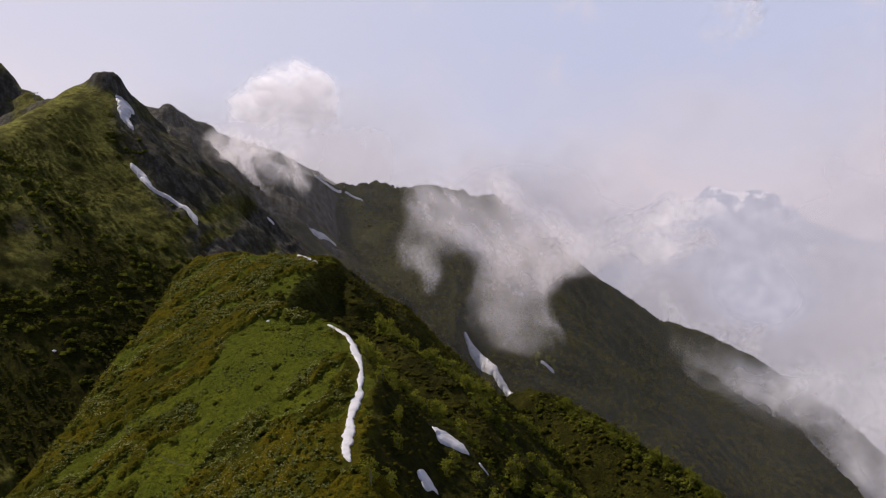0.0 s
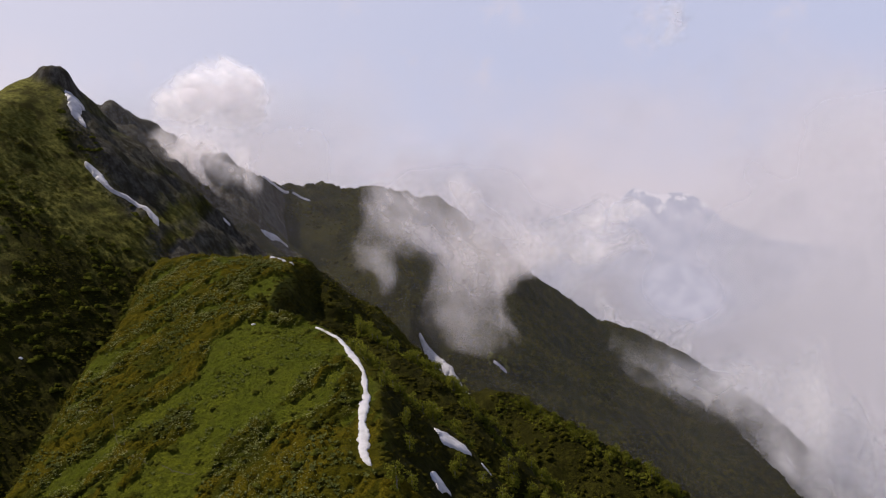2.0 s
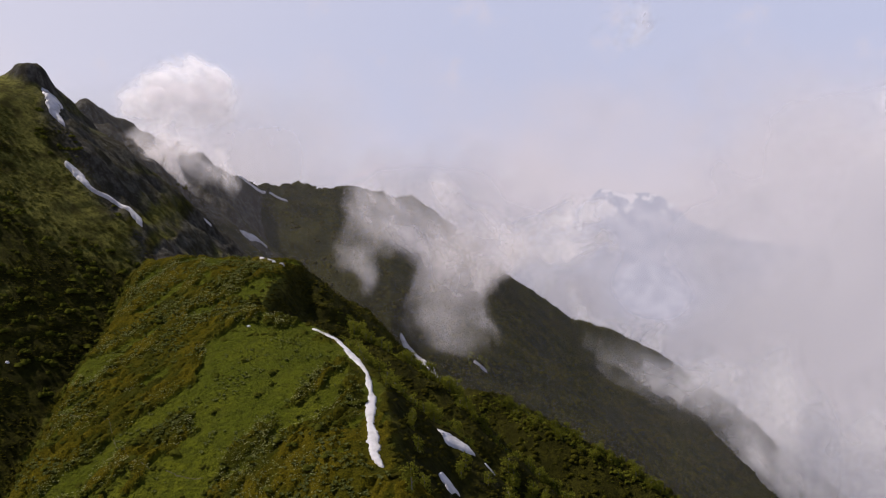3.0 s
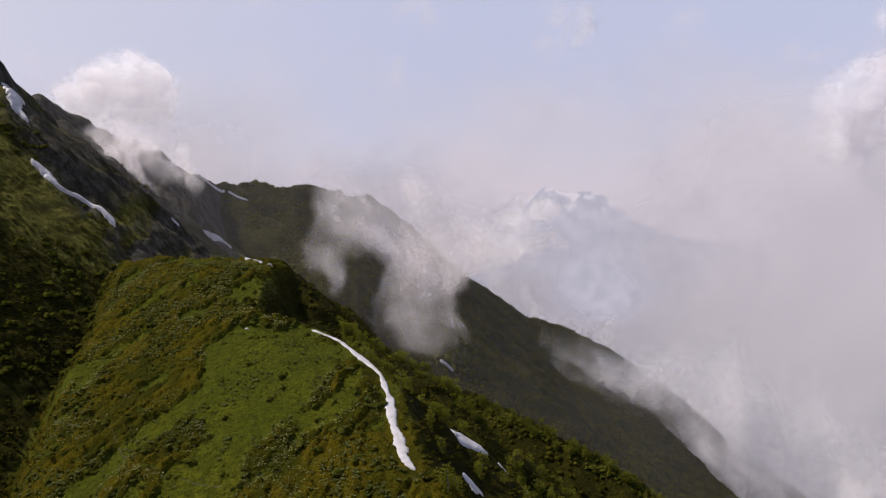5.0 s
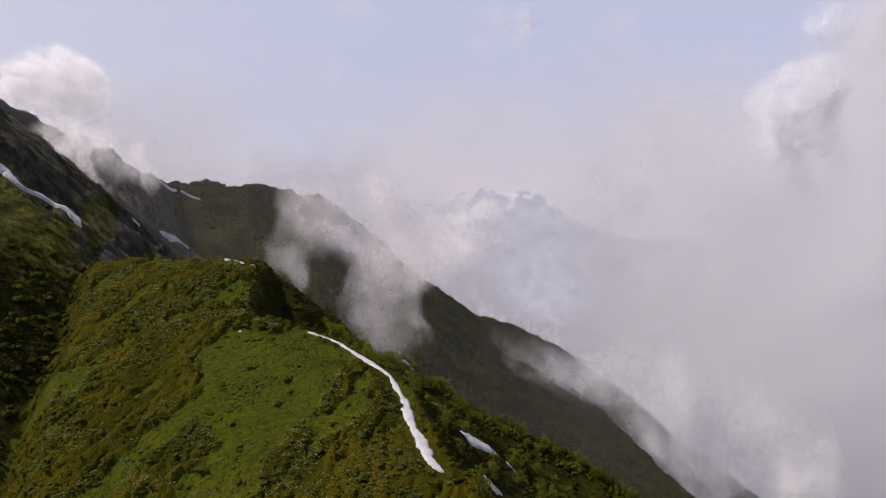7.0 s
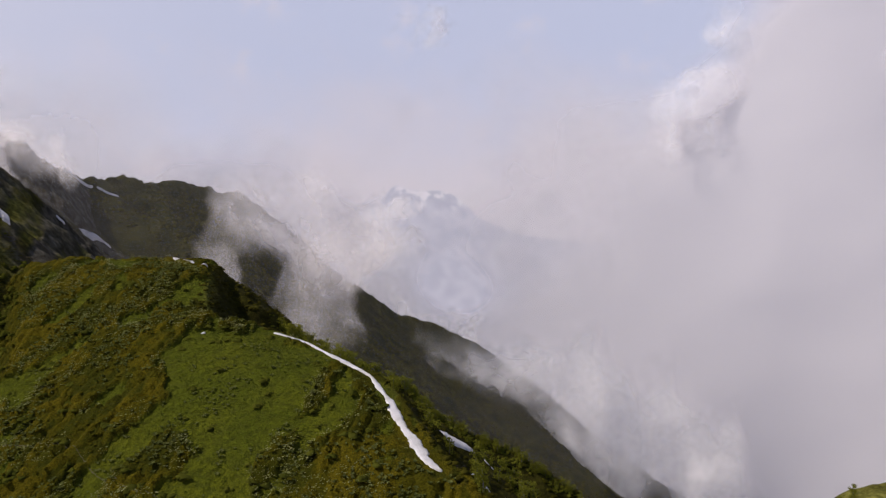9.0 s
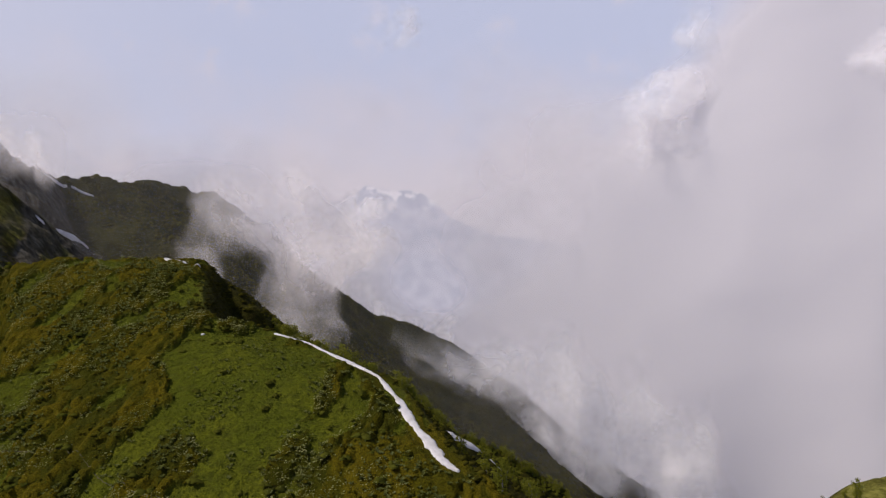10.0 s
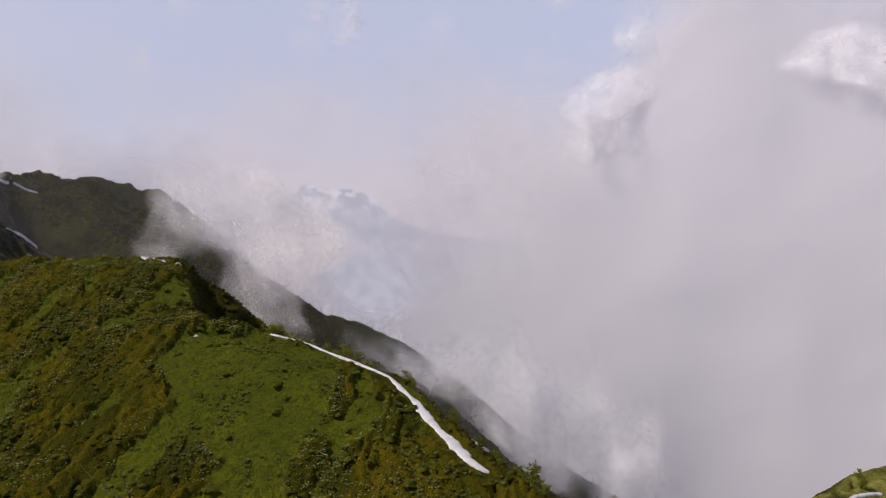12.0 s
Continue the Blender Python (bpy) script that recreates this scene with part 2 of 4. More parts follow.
# ---------------------------------------------------------------- the mountain
def roof(x, y, crest, left, right, bend=40.0, far=0.7, blunt=5.0):
    """Height of a ridge: a crest line that falls away to both sides. left, right: slope beside the crest, as seen along it."""
    z, total = np.zeros(x.shape), np.zeros(x.shape)
    for (ax, ay, az), (bx, by, bz) in zip(crest, crest[1:]):
        dx, dy = bx - ax, by - ay
        ll = dx * dx + dy * dy
        t = np.clip(((x - ax) * dx + (y - ay) * dy) / ll, 0, 1)
        px, py = x - ax - t * dx, y - ay - t * dy
        d = np.hypot(np.hypot(px, py), blunt) - blunt
        side = dx * py - dy * px                      # > 0: left of the line
        s = np.where(side > 0, left, right)
        fall = np.where(d < bend, s * d, s * bend + far * (d - bend))
        zz = az + t * (bz - az) - fall
        weight = 1.0 / (d * d + 4.0) ** 4
        z, total = z + weight * zz, total + weight
    return z / total


R0 = [(-420, 560, 330), (-330, 530, 335), (-299, 520, 315), (-282, 520, 294), (-266, 500, 286), (-242, 480, 281), (-177, 480, 277)]
R2 = [(-242, 480, 281), (-177, 480, 277), (-166, 490, 274), (-146, 498, 266), (-127, 510, 257), (-113, 540, 245), (-97, 575, 236), (-80, 600, 231)]
R2B = [(-80, 603, 230), (-53, 570, 214), (-23, 530, 192), (-5, 505, 177), (12, 490, 158), (32, 472, 128), (60, 450, 95)]
SNOW_GULLY = [[(9, 470), (15, 466), (22, 461), (30, 453), (38, 444)], [(59, 500), (64, 499), (68, 498)]]
SPUR_A = [(-36, 262, 182), (-30, 250, 175), (-25, 245, 167.5), (-11, 225, 161), (-3, 215, 156), (6.5, 200, 146.5), (17, 195, 139), (25, 190, 132), (50, 175, 105)]
SPUR_B = [(36, 430, 106), (49, 402, 112), (73, 370, 102), (93, 350, 91), (112, 330, 81), (170, 290, 40)]
R3 = [(-420, 1350, 380), (-283, 1300, 333), (-260, 1300, 326), (-218, 1300, 297), (-183, 1300, 278), (-60, 1320, 200)]
R4 = [(-80, 600, 232), (-66, 640, 239), (-45, 680, 237), (-11, 740, 239), (28, 790, 230), (47, 820, 234), (85, 840, 210), (114, 850, 191), (137, 860, 162),
      (163, 870, 146), (204, 885, 121), (251, 890, 91), (300, 905, 70), (360, 930, 42), (430, 960, 0), (500, 990, -50), (570, 1020, -110), (670, 1050, -175), (785, 1060, -260)]
CREST = [(-42, 268, 188), (-46, 250, 186), (-49, 236, 184), (-51, 222, 179), (-47, 214.5, 176), (-40, 214, 174.8), (-33, 210, 172.5), (-20, 171.5, 166.5), (-18.5, 138.6, 156.5), (-12, 105, 146), (-2, 60, 125), (10, 0, 90)]
NEAR = [(26, 104, 130), (36, 112, 140.6), (46, 117, 143.0), (58, 122, 142.6), (73, 125, 142.4), (95, 121, 143.8), (150, 100, 146)]

STRIP = [(-33.4, 208.6), (-29.6, 203.9), (-26.6, 199), (-24.7, 193), (-22.9, 184.4), (-21.3, 178.2), (-20, 171), (-19.8, 166.8), (-19.6, 163.2), (-19.5, 160.8), (-20, 155.3), (-20.4, 151), (-19.7, 146.4),
         (-19.7, 143.5), (-19.9, 141.8), (-19.3, 139.2), (-18.4, 136.6)]          # line of the long snow strip


def near_hill(x, y):
    face = 113 + 0.303 * x + 0.366 * y
    edge = -93.2 + 1.2 * np.sin(y * 0.11) + 0.8 * np.sin(y * 0.31)
    left = 113 + 0.303 * edge + 0.366 * y + 1.7 * (x - edge)
    cy = np.array([c[1] for c in CREST][::-1])
    cx, cz = (np.interp(y, cy, np.array([c[k] for c in CREST][::-1])) for k in (0, 2))
    d = x - cx
    fall = np.where(d < 3, 0.25 * d, np.where(d < 17, 0.75 + 1.03 * (d - 3), np.where(d < 26, 15.2 + 0.6 * (d - 17), 20.6 + 1.15 * (d - 26))))
    fall = fall * (1 + 0.6 * smooth(214, 222, y) * smooth(266, 254, y) * smooth(18, 6, d))
    right = np.where(d > 0, cz - fall, cz + 0.04 * np.abs(d))
    back = 190 - 0.08 * (x + 60) - 0.8 * (y - 277 - 0.12 * (-60 - x))
    z = soft_min(face, left, 2.0)
    z = soft_min(z, right + 0.4, 2.5)
    return soft_min(z, back, 4.0)


def left_mountain(x, y):
    face = 165 - 0.678 * (x + 116) + 0.524 * (y - 221)
    rock = 202 - 1.03 * (x + 101) + 0.147 * (y - 311)
    lit = 272 + 0.5 * (x + 165) + 0.42 * (y - 366)
    back = 217 - 0.6 * (x + 104) - 1.2 * (y - 392)
    back_west = 262 + 0.35 * (x + 185) - 0.9 * (y - 370)
    z = soft_min(face, rock, 3.0)
    z = soft_min(z, lit, 9.0)
    z = soft_min(soft_min(z, back, 3.0), back_west, 4.0)
    z = soft_min(z, 268.0 + 0 * x, 4.0)
    knob = 5.2 * smooth(1.0, 0.5, np.hypot((x + 160) / 9.5, (y - 366) / 12))
    return z + knob


def height(x, y):
    base = 165 - 0.72 * (x + 60) + 0.15 * (y - 500)
    base = np.minimum(np.minimum(base, 187 - 0.9 * (283 - y)), np.minimum(205, 175 - 0.35 * (y - 560)))
    base = np.maximum(base, -620 + 60 * (fbm2(x * 0.002, y * 0.002, 3, 41) - 0.5))
    z = base
    for crest, a, b, bend, far in ((R0, 0.8, 0.9, 60, 0.8), (R2, 0.9, 1.6, 36, 0.75), (R2B, 0.8, 0.9, 40, 0.7), (R3, 0.7, 0.6, 80, 0.6), (R4, 0.8, 0.72, 90, 0.64), (NEAR, 0.95, 0.5, 30, 0.95), (SPUR_A, 0.75, 0.95, 30, 1.0), (SPUR_B, 0.6, 0.6, 30, 0.6)):
        z = soft_max(z, roof(x, y, crest, a, b, bend, far), 6.0)
    z = soft_max(z, left_mountain(x, y), 3.0)
    return soft_max(z, near_hill(x, y), 1.5)


def lines(lo, a, b, hi, step, growth):
    mid = np.arange(a, b, step)
    out, v, s = [], b, step
    while v < hi:
        out.append(v)
        s *= growth
        v += s
    low, v, s = [], a - step, step
    while v > lo:
        low.append(v)
        s *= growth
        v -= s
    return np.concatenate([np.array(low[::-1]), mid, np.array(out)])


def sheet(name, x, y, z, mat, values=None):
    """One mesh from a grid of heights."""
    rows, cols = x.shape
    mesh = bpy.data.meshes.new(name)
    idx = np.arange(rows * cols).reshape(rows, cols)
    quads = np.stack([idx[:-1, :-1], idx[:-1, 1:], idx[1:, 1:], idx[1:, :-1]], -1).reshape(-1, 4)
    mesh.vertices.add(rows * cols)
    mesh.vertices.foreach_set("co", np.stack([x, y, z], -1).astype(np.float32).ravel())
    mesh.loops.add(quads.size)
    mesh.loops.foreach_set("vertex_index", quads.ravel().astype(np.int32))
    mesh.polygons.add(len(quads))
    mesh.polygons.foreach_set("loop_start", (np.arange(len(quads)) * 4).astype(np.int32))
    mesh.polygons.foreach_set("use_smooth", np.ones(len(quads), bool))
    mesh.update(calc_edges=True)
    for key, v in (values or {}).items():
        mesh.attributes.new(key, "FLOAT", "POINT").data.foreach_set("value", v.astype(np.float32).ravel())
    mesh.materials.append(mat)
    return new(name, mesh)


def patches(x, y):
    """Where low shrubs cover the near hill, 0 to 1: tongues that run down the slope, with an open meadow under the crest."""
    along, across = 0.637 * x + 0.770 * y, 0.770 * x - 0.637 * y
    warp = 6.0 * (fbm2(x * 0.08, y * 0.08, 3, 21) - 0.5)
    n = fbm2((along + warp) / 15.0, (across - warp) / 7.5, 4, 8, 0.44)
    meadow = np.exp(-(((x + 41) / 17.0) ** 2 + ((y - 188) / 30.0) ** 2)) + 0.8 * np.exp(-(((x + 56) / 6.5) ** 2 + ((y - 162) / 20.0) ** 2))
    n = n - 0.36 * meadow + 0.112
    return smooth(0.478, 0.502, n), n


def creases(x, y):
    """Narrow dark folds between the cushions of shrubs, running down the slope."""
    along, across = 0.637 * x + 0.770 * y, 0.770 * x - 0.637 * y
    warp = 5.0 * (fbm2(x * 0.1, y * 0.1, 3, 26) - 0.5)
    a = np.abs(fbm2((along + warp) / 16.0 + 40, (across + warp) / 4.6, 3, 27, 0.4) - 0.5)
    b = np.abs(fbm2((along - warp) / 7.0, (across + warp) / 5.0 + 11, 2, 29, 0.4) - 0.5)
    return np.maximum(smooth(0.032, 0.006, a), 0.7 * smooth(0.022, 0.004, b))


gx = lines(-4200, -100, 4, 4200, 0.40, 1.024)
gy = lines(-1500, 124, 270, 4400, 0.48, 1.0125)
X, Y = np.meshgrid(gx, gy)
Z = height(X, Y)
gyy, gxx = np.gradient(Z, gy, gx)
slope = np.hypot(gxx, gyy)
far_off = np.hypot(X + 45, Y)
on_hill = smooth(6.0, 1.0, np.abs(Z - near_hill(X, Y))) * smooth(320, 290, Y)
steep = slope + 0.7 * (fbm2(X * 0.05, Y * 0.05, 4, 5) - 0.5)
rock_face = smooth(3.0, 0.5, np.abs(Z - left_mountain(X, Y))) * smooth(-9, -2, (165 - 0.678 * (X + 116) + 0.524 * (Y - 221)) - (202 - 1.03 * (X + 101) + 0.147 * (Y - 311)))
rock_face = np.maximum(rock_face, smooth(14, 9, np.hypot((X + 160), (Y - 366))))
crags = smooth(430, 455, Y) * smooth(-62, -90, X) * smooth(188, 214, Z) * smooth(0.34, 0.5, fbm2(X * 0.04, Y * 0.04, 4, 9)) * smooth(1200, 1000, Y)
rock_and_haze = np.maximum(0.95 * crags, np.maximum(smooth(0.98, 1.3, steep) * (1 - 0.93 * on_hill) * smooth(175, 200, Z), 0.9 * rock_face * smooth(0.24, 0.44, fbm2(X * 0.06, Z * 0.05, 4, 6))))
# the farthest ridge takes rock grey as its colour, standing in for haze
rock_and_haze = np.maximum(rock_and_haze, 0.9 * smooth(1050, 1150, Y) * smooth(2000, 1600, Y))
cover, patch_n = patches(X, Y)
folds = creases(X, Y) * (0.25 + 0.75 * cover)
along, across = 0.637 * X + 0.77 * Y, 0.77 * X - 0.637 * Y
wob = 2.2 * (fbm2(X * 0.22, Y * 0.22, 2, 35) - 0.5)
big_d, big_r = cells((along + wob) / 4.6, (across - wob) / 2.5, 36)
low_d, low_r = cells((along + wob) / 1.55, (across + wob) / 1.2, 37)
big = np.sqrt(np.clip(1 - (big_d / 0.72) ** 2, 0, 1))
low = np.sqrt(np.clip(1 - (low_d / 0.70) ** 2, 0, 1))
tint = 0.62 * fbm2(along / 15.0 + 3, across / 8.0, 3, 33) + 0.24 * big_r + 0.14 * low_r
rough_half = smooth(-48, -62, X + 0.12 * (Y - 180)) + smooth(160, 146, Y)
lumps = np.clip(rough_half, 0, 1)
# shade put into the colour: the left mountain's lower ground turns darker
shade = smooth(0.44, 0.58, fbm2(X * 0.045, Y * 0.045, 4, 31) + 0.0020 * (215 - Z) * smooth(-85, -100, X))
beyond = smooth(1, 6, X - np.interp(Y, [c[1] for c in CREST][::-1], [c[0] for c in CREST][::-1])) * smooth(290, 280, Y) * smooth(134, 140, Y)      # the shaded side of the hill, darkened in the ground colour
woody_shade = np.maximum(smooth(330, 400, Y) * smooth(-150, -90, X), np.maximum(beyond, smooth(8, 30, X) * smooth(170, 210, Y)))
# the shoulder facing the sun gets the lighter turf colour
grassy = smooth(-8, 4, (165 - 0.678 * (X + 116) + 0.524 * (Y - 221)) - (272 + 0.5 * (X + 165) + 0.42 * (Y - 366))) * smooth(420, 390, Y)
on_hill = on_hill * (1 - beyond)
# heath patches on the hill; elsewhere woodland, painted shade and sunlit turf
heath = on_hill * cover + (1 - on_hill) * np.maximum(np.maximum(shade, 0.40) * (1 - 0.88 * grassy), woody_shade) * (1 - smooth(134, 127, Y) * smooth(14, 24, X))
# relief: gullies on the big slopes, ledges on rock, cushions of shrubs on the hill
ridged = 1 - np.abs(2 * fbm2(X * 0.016 + 3, Y * 0.016, 4, 61, 0.5) - 1)
Z = Z + (14.0 * (ridged - 0.82)) * smooth(270, 380, Y) * smooth(0.1, 0.5, slope) * smooth(2600, 1500, far_off) * (1 - on_hill)
Z = Z + 7.0 * (fbm2(X * 0.06, Y * 0.06, 3, 71, 0.5) - 0.5) * rock_and_haze * smooth(0.0, 0.3, 1 - on_hill)
Z = Z + 7.0 * (fbm2(X * 0.05, Y * 0.05, 3, 95) - 0.5) * smooth(540, 600, Y) * smooth(2000, 1200, Y)
Z = Z + 2.6 * (fbm2(X * 0.11, Y * 0.11, 4, 91, 0.55) - 0.5) * (1 - on_hill) * smooth(2600, 900, far_off)
cushion = 1.15 * cover * (0.30 + 0.75 * big * (0.45 + 0.7 * big_r) + 0.45 * low * (0.3 + 0.9 * low_r))
tussock = (1 - cover) * (0.05 + 0.24 * lumps) * low * smooth(0.45, 0.8, low_r + 0.25 * lumps)
strip_x = np.interp(Y, [p[1] for p in STRIP][::-1], [p[0] for p in STRIP][::-1])
bare = 1 - 0.9 * smooth(4.0, 1.2, np.abs(X - strip_x)) * smooth(133, 137, Y) * smooth(215, 211, Y)      # smooth turf under the snow strip
Z = Z + on_hill * bare * (1.3 * (fbm2(X * 0.06, Y * 0.06, 3, 13) - 0.5) + cushion + tussock - 0.80 * folds)
strata = fbm2((0.3 * X + Y) / 7.0, Z / 26.0, 4, 73, 0.55) - 0.5
ribs = 1 - np.abs(2 * fbm2((Y + 0.25 * X) / 9.0, Z / 60.0, 4, 75, 0.55) - 1)
Z = Z + (4.0 * strata + 6.0 * (ribs - 0.8)) * rock_face * smooth(10, 22, np.hypot(X + 160, Y - 366))
ledge = (Z + 9.0 * fbm2(X * 0.03, Y * 0.03, 3, 57)) / 6.5
ledge = ledge - np.floor(ledge)
towers = 1 - np.abs(2 * fbm2(X / 17.0, Y / 17.0, 3, 97, 0.5) - 1)
Z = Z + 9.0 * (towers - 0.75) * smooth(440, 460, Y) * smooth(560, 530, Y) * smooth(-70, -110, X) * smooth(205, 230, Z)
Z = Z + 0.6 * (smooth(0.0, 0.22, ledge) * smooth(1.0, 0.22, ledge) - 0.5) * (1 - on_hill) * (1 - rock_face) * smooth(-88, -96, X) * smooth(345, 325, Y) * smooth(0.35, 0.6, fbm2(X * 0.02, Y * 0.05, 3, 58))     # cattle-track ledges
ground = tagged(sheet("ground", X, Y, Z, MAT_GROUND, {"rock": rock_and_haze, "heath": heath, "hill": on_hill, "tint": tint}), "green and brown alpine slopes with dark rock faces", "ground", kind="structure")


def ground_z(x, y):
    """Height of the finished ground."""
    x, y = np.asarray(x, float), np.asarray(y, float)
    i = np.clip(np.searchsorted(gx, x) - 1, 0, len(gx) - 2)
    j = np.clip(np.searchsorted(gy, y) - 1, 0, len(gy) - 2)
    u, v = (x - gx[i]) / (gx[i + 1] - gx[i]), (y - gy[j]) / (gy[j + 1] - gy[j])
    return (Z[j, i] * (1 - u) + Z[j, i + 1] * u) * (1 - v) + (Z[j + 1, i] * (1 - u) + Z[j + 1, i + 1] * u) * v


# ---------------------------------------------------------------- backdrop
def make_backdrop():
    az = np.linspace(0, 2 * math.pi, 145)
    el = np.linspace(-1500, 2000, 40)
    A, E = np.meshgrid(az, el)
    return sheet("backdrop", 4300 * np.sin(A), 4300 * np.cos(A) + 200, E, MAT_SKY)


tagged(make_backdrop(), "pale hazy sky with far cloud", "sky", kind="structure")


# ---------------------------------------------------------------- far snow peak
def make_far_peak():
    """A snow-streaked summit and the long blue flank below it, across the valley."""
    u = np.linspace(-700, 1100, 240)
    v = np.linspace(-620, 300, 130)
    U, V = np.meshgrid(u, v)
    crest = np.interp(u, [-700, -300, -143, -90, -20, 0, 40, 76, 130, 200, 262, 328, 400, 620, 1100], [-520, -230, -98, -62, -6, 0, -10, -22, -30, -26, -44, -90, -170, -260, -330])[None, :]
    rib = 1 - np.abs(2 * fbm2(U / 150 + 0.25 * V / 150, V / 320, 5, 3, 0.55) - 1)
    H = crest - 0.95 * np.abs(V) - 95 * (1 - rib) * smooth(0, 60, np.abs(V))
    a = np.array([math.sin(radians(19.4)), math.cos(radians(19.4))])
    d = np.array([a[1], -a[0]])
    px, py = -40 + 3850 * a[0] + U * d[0] + V * a[0], 5 + 3850 * a[1] + U * d[1] + V * a[1]
    gv, gu = np.gradient(H, v, u)
    snow = smooth(0.50, 0.58, fbm2((U + 0.9 * V) / 60 + 9, (V - 0.4 * U) / 34, 4, 7, 0.6) + 0.08 * np.exp(-((U - 30) / 55.0) ** 2)) * smooth(-190, -70, H) * smooth(2, -14, H)
    ob = sheet("snow_peak", px, py, 384 + H, MAT_PEAK_HAZE, {"snow": snow})
    return tagged(ob, "pale hazy far mountain streaked with snow", "mountain", kind="structure")


make_far_peak()


# ---------------------------------------------------------------- snow patches
SNOWY = []                                     # places and half-widths of the snow, kept free of plants


def snow_patch(points, widths, label, depth=0.32, seed=0, name="snow_patch"):
    """Old snow lying along a line of places on the ground, with a rounded body and a ragged edge."""
    pts = np.array(points, float)
    arc = np.concatenate([[0], np.cumsum(np.hypot(*np.diff(pts, axis=0).T))])
    for a in np.linspace(0, arc[-1], 3 + int(arc[-1] / 1.5)):
        SNOWY.append((np.interp(a, arc, pts[:, 0]), np.interp(a, arc, pts[:, 1]), 0.60 * np.interp(a, arc, widths) + 1.0))
    count = max(16, int(arc[-1] / 0.42))
    t = np.linspace(0, arc[-1], count)
    cx, cy, w = np.interp(t, arc, pts[:, 0]), np.interp(t, arc, pts[:, 1]), np.interp(t, arc, widths)
    kernel = np.ones(5) / 5
    if count > 20:
        cx[2:-2], cy[2:-2] = np.convolve(cx, kernel, "valid"), np.convolve(cy, kernel, "valid")
    cx = cx + 0.35 * w * (fbm2(t / 3.0, 0 * t + seed, 3, 54) - 0.5)
    tx, ty = np.gradient(cx), np.gradient(cy)
    ll = np.hypot(tx, ty)
    nx, ny = ty / ll, -tx / ll
    taper = np.clip(np.minimum(t, arc[-1] - t) / (0.6 * w + 0.3), 0.05, 1) ** 0.5
    across = np.linspace(-1, 1, 15)
    ragged = [0.5 * w * taper * (0.50 + 1.0 * fbm2(t / (0.6 + 0.30 * w) + 31 * k, 0 * t + seed, 4, 50 + k, 0.62)) for k in (0, 1)]
    side = np.where(across[None, :] < 0, ragged[0][:, None], ragged[1][:, None]) * across[None, :]
    x, y = cx[:, None] + nx[:, None] * side, cy[:, None] + ny[:, None] * side
    rise = depth * (np.clip(1 - across ** 4, 0, 1)[None, :] + 0.12 * (fbm2(x * 0.8, y * 0.8, 3, seed) - 0.5))
    bed = np.pad(ground_z(x, y), ((2, 2), (0, 0)), mode="edge")      # the snow fills small hollows
    bed = np.mean([bed[k:k + count] for k in range(5)], axis=0)
    bed = 0.6 * bed + 0.4 * bed.mean(1, keepdims=True) if w.max() < 4 else bed
    z = bed + rise * np.minimum(1, taper[:, None] * 1.3) - 0.02
    low = ground_z(x, y) - 0.5
    z[:, 0], z[:, -1], z[0], z[-1] = low[:, 0], low[:, -1], low[0], low[-1]
    return tagged(sheet(name, x, y, z, MAT_SNOW), label, "snow patch", group="snow patches")


snow_patch(STRIP,
           [0.9, 1.5, 1.8, 2.1, 2.3, 1.5, 0.8, 1.6, 0.8, 2.3, 2.2, 1.4, 2.5, 2.5, 1.8, 1.7, 0.6], "long winding strip of old snow along the hill crest", seed=1)
snow_patch([(-52.6, 268), (-50.5, 265), (-48.5, 262.5), (-46.5, 259.5)], [1.0, 3.0, 2.4, 0.8], "small white snow patch on the hump's top", depth=0.35, seed=2)
snow_patch([(-45.5, 256), (-43.5, 255.5)], [0.8, 0.8], "tiny snow remnant beside the hump's edge", seed=12)
snow_patch([(-4.2, 174), (-1, 173), (1.5, 172), (4.5, 171)], [4.0, 8.0, 6.4, 3.0], "oval snow patch on the dark shoulder", depth=0.7, seed=3)
snow_patch([(6.0, 171), (8.5, 170)], [0.9, 0.7], "thin snow remnant on the bare shoulder edge", seed=13)
snow_patch([(-5.2, 153.2), (-4.8, 150), (-5.2, 146.6)], [2.4, 5.0, 2.4], "pointed snow patch in the shaded hollow", depth=0.6, seed=4)
snow_patch([(-150, 361), (-148, 356), (-145.6, 348), (-144.6, 345), (-142.4, 343.4), (-138.2, 340.3)], [11, 9, 5.5, 4.6, 2.6, 1.0], "wedge of snow below the rocky summit", depth=1.5, seed=5)
snow_patch([(-132.6, 321.7), (-130.3, 320.8), (-127.5, 320.4), (-124.7, 318.3), (-122.2, 316.2), (-119.8, 315.9), (-115.7, 316.3), (-110.2, 315.4), (-105, 312.4), (-102.3, 310.9), (-100.6, 309.3)],
           [1.2, 2.6, 4.0, 3.6, 2.6, 1.4, 1.4, 1.6, 2.2, 2.2, 0.9], "narrow snow streak along the foot of rock", depth=1.5, seed=7)
snow_patch([(-91.6, 390.5), (-88, 392)], [1.5, 1.2], "far speck of snow on the cliff", depth=0.6, seed=8)
snow_patch([(-86, 478), (-78, 481), (-70, 484)], [1.6, 2.2, 1.3], "short snow streak in a dark gully", depth=1.0, seed=9)
snow_patch([(-97, 567), (-88, 578), (-80, 588)], [1.3, 1.6, 1.1], "thin snow line on the far ridge", depth=1.2, seed=10)
snow_patch([(-78, 589), (-70, 588), (-64, 587)], [1.2, 1.3, 1.0], "thin snow line beside the far col", depth=0.9, seed=14)
snow_patch(SNOW_GULLY[0], [2, 4.5, 5.5, 4, 1.5], "long snow tongue in the wooded gully", depth=2.4, seed=15)
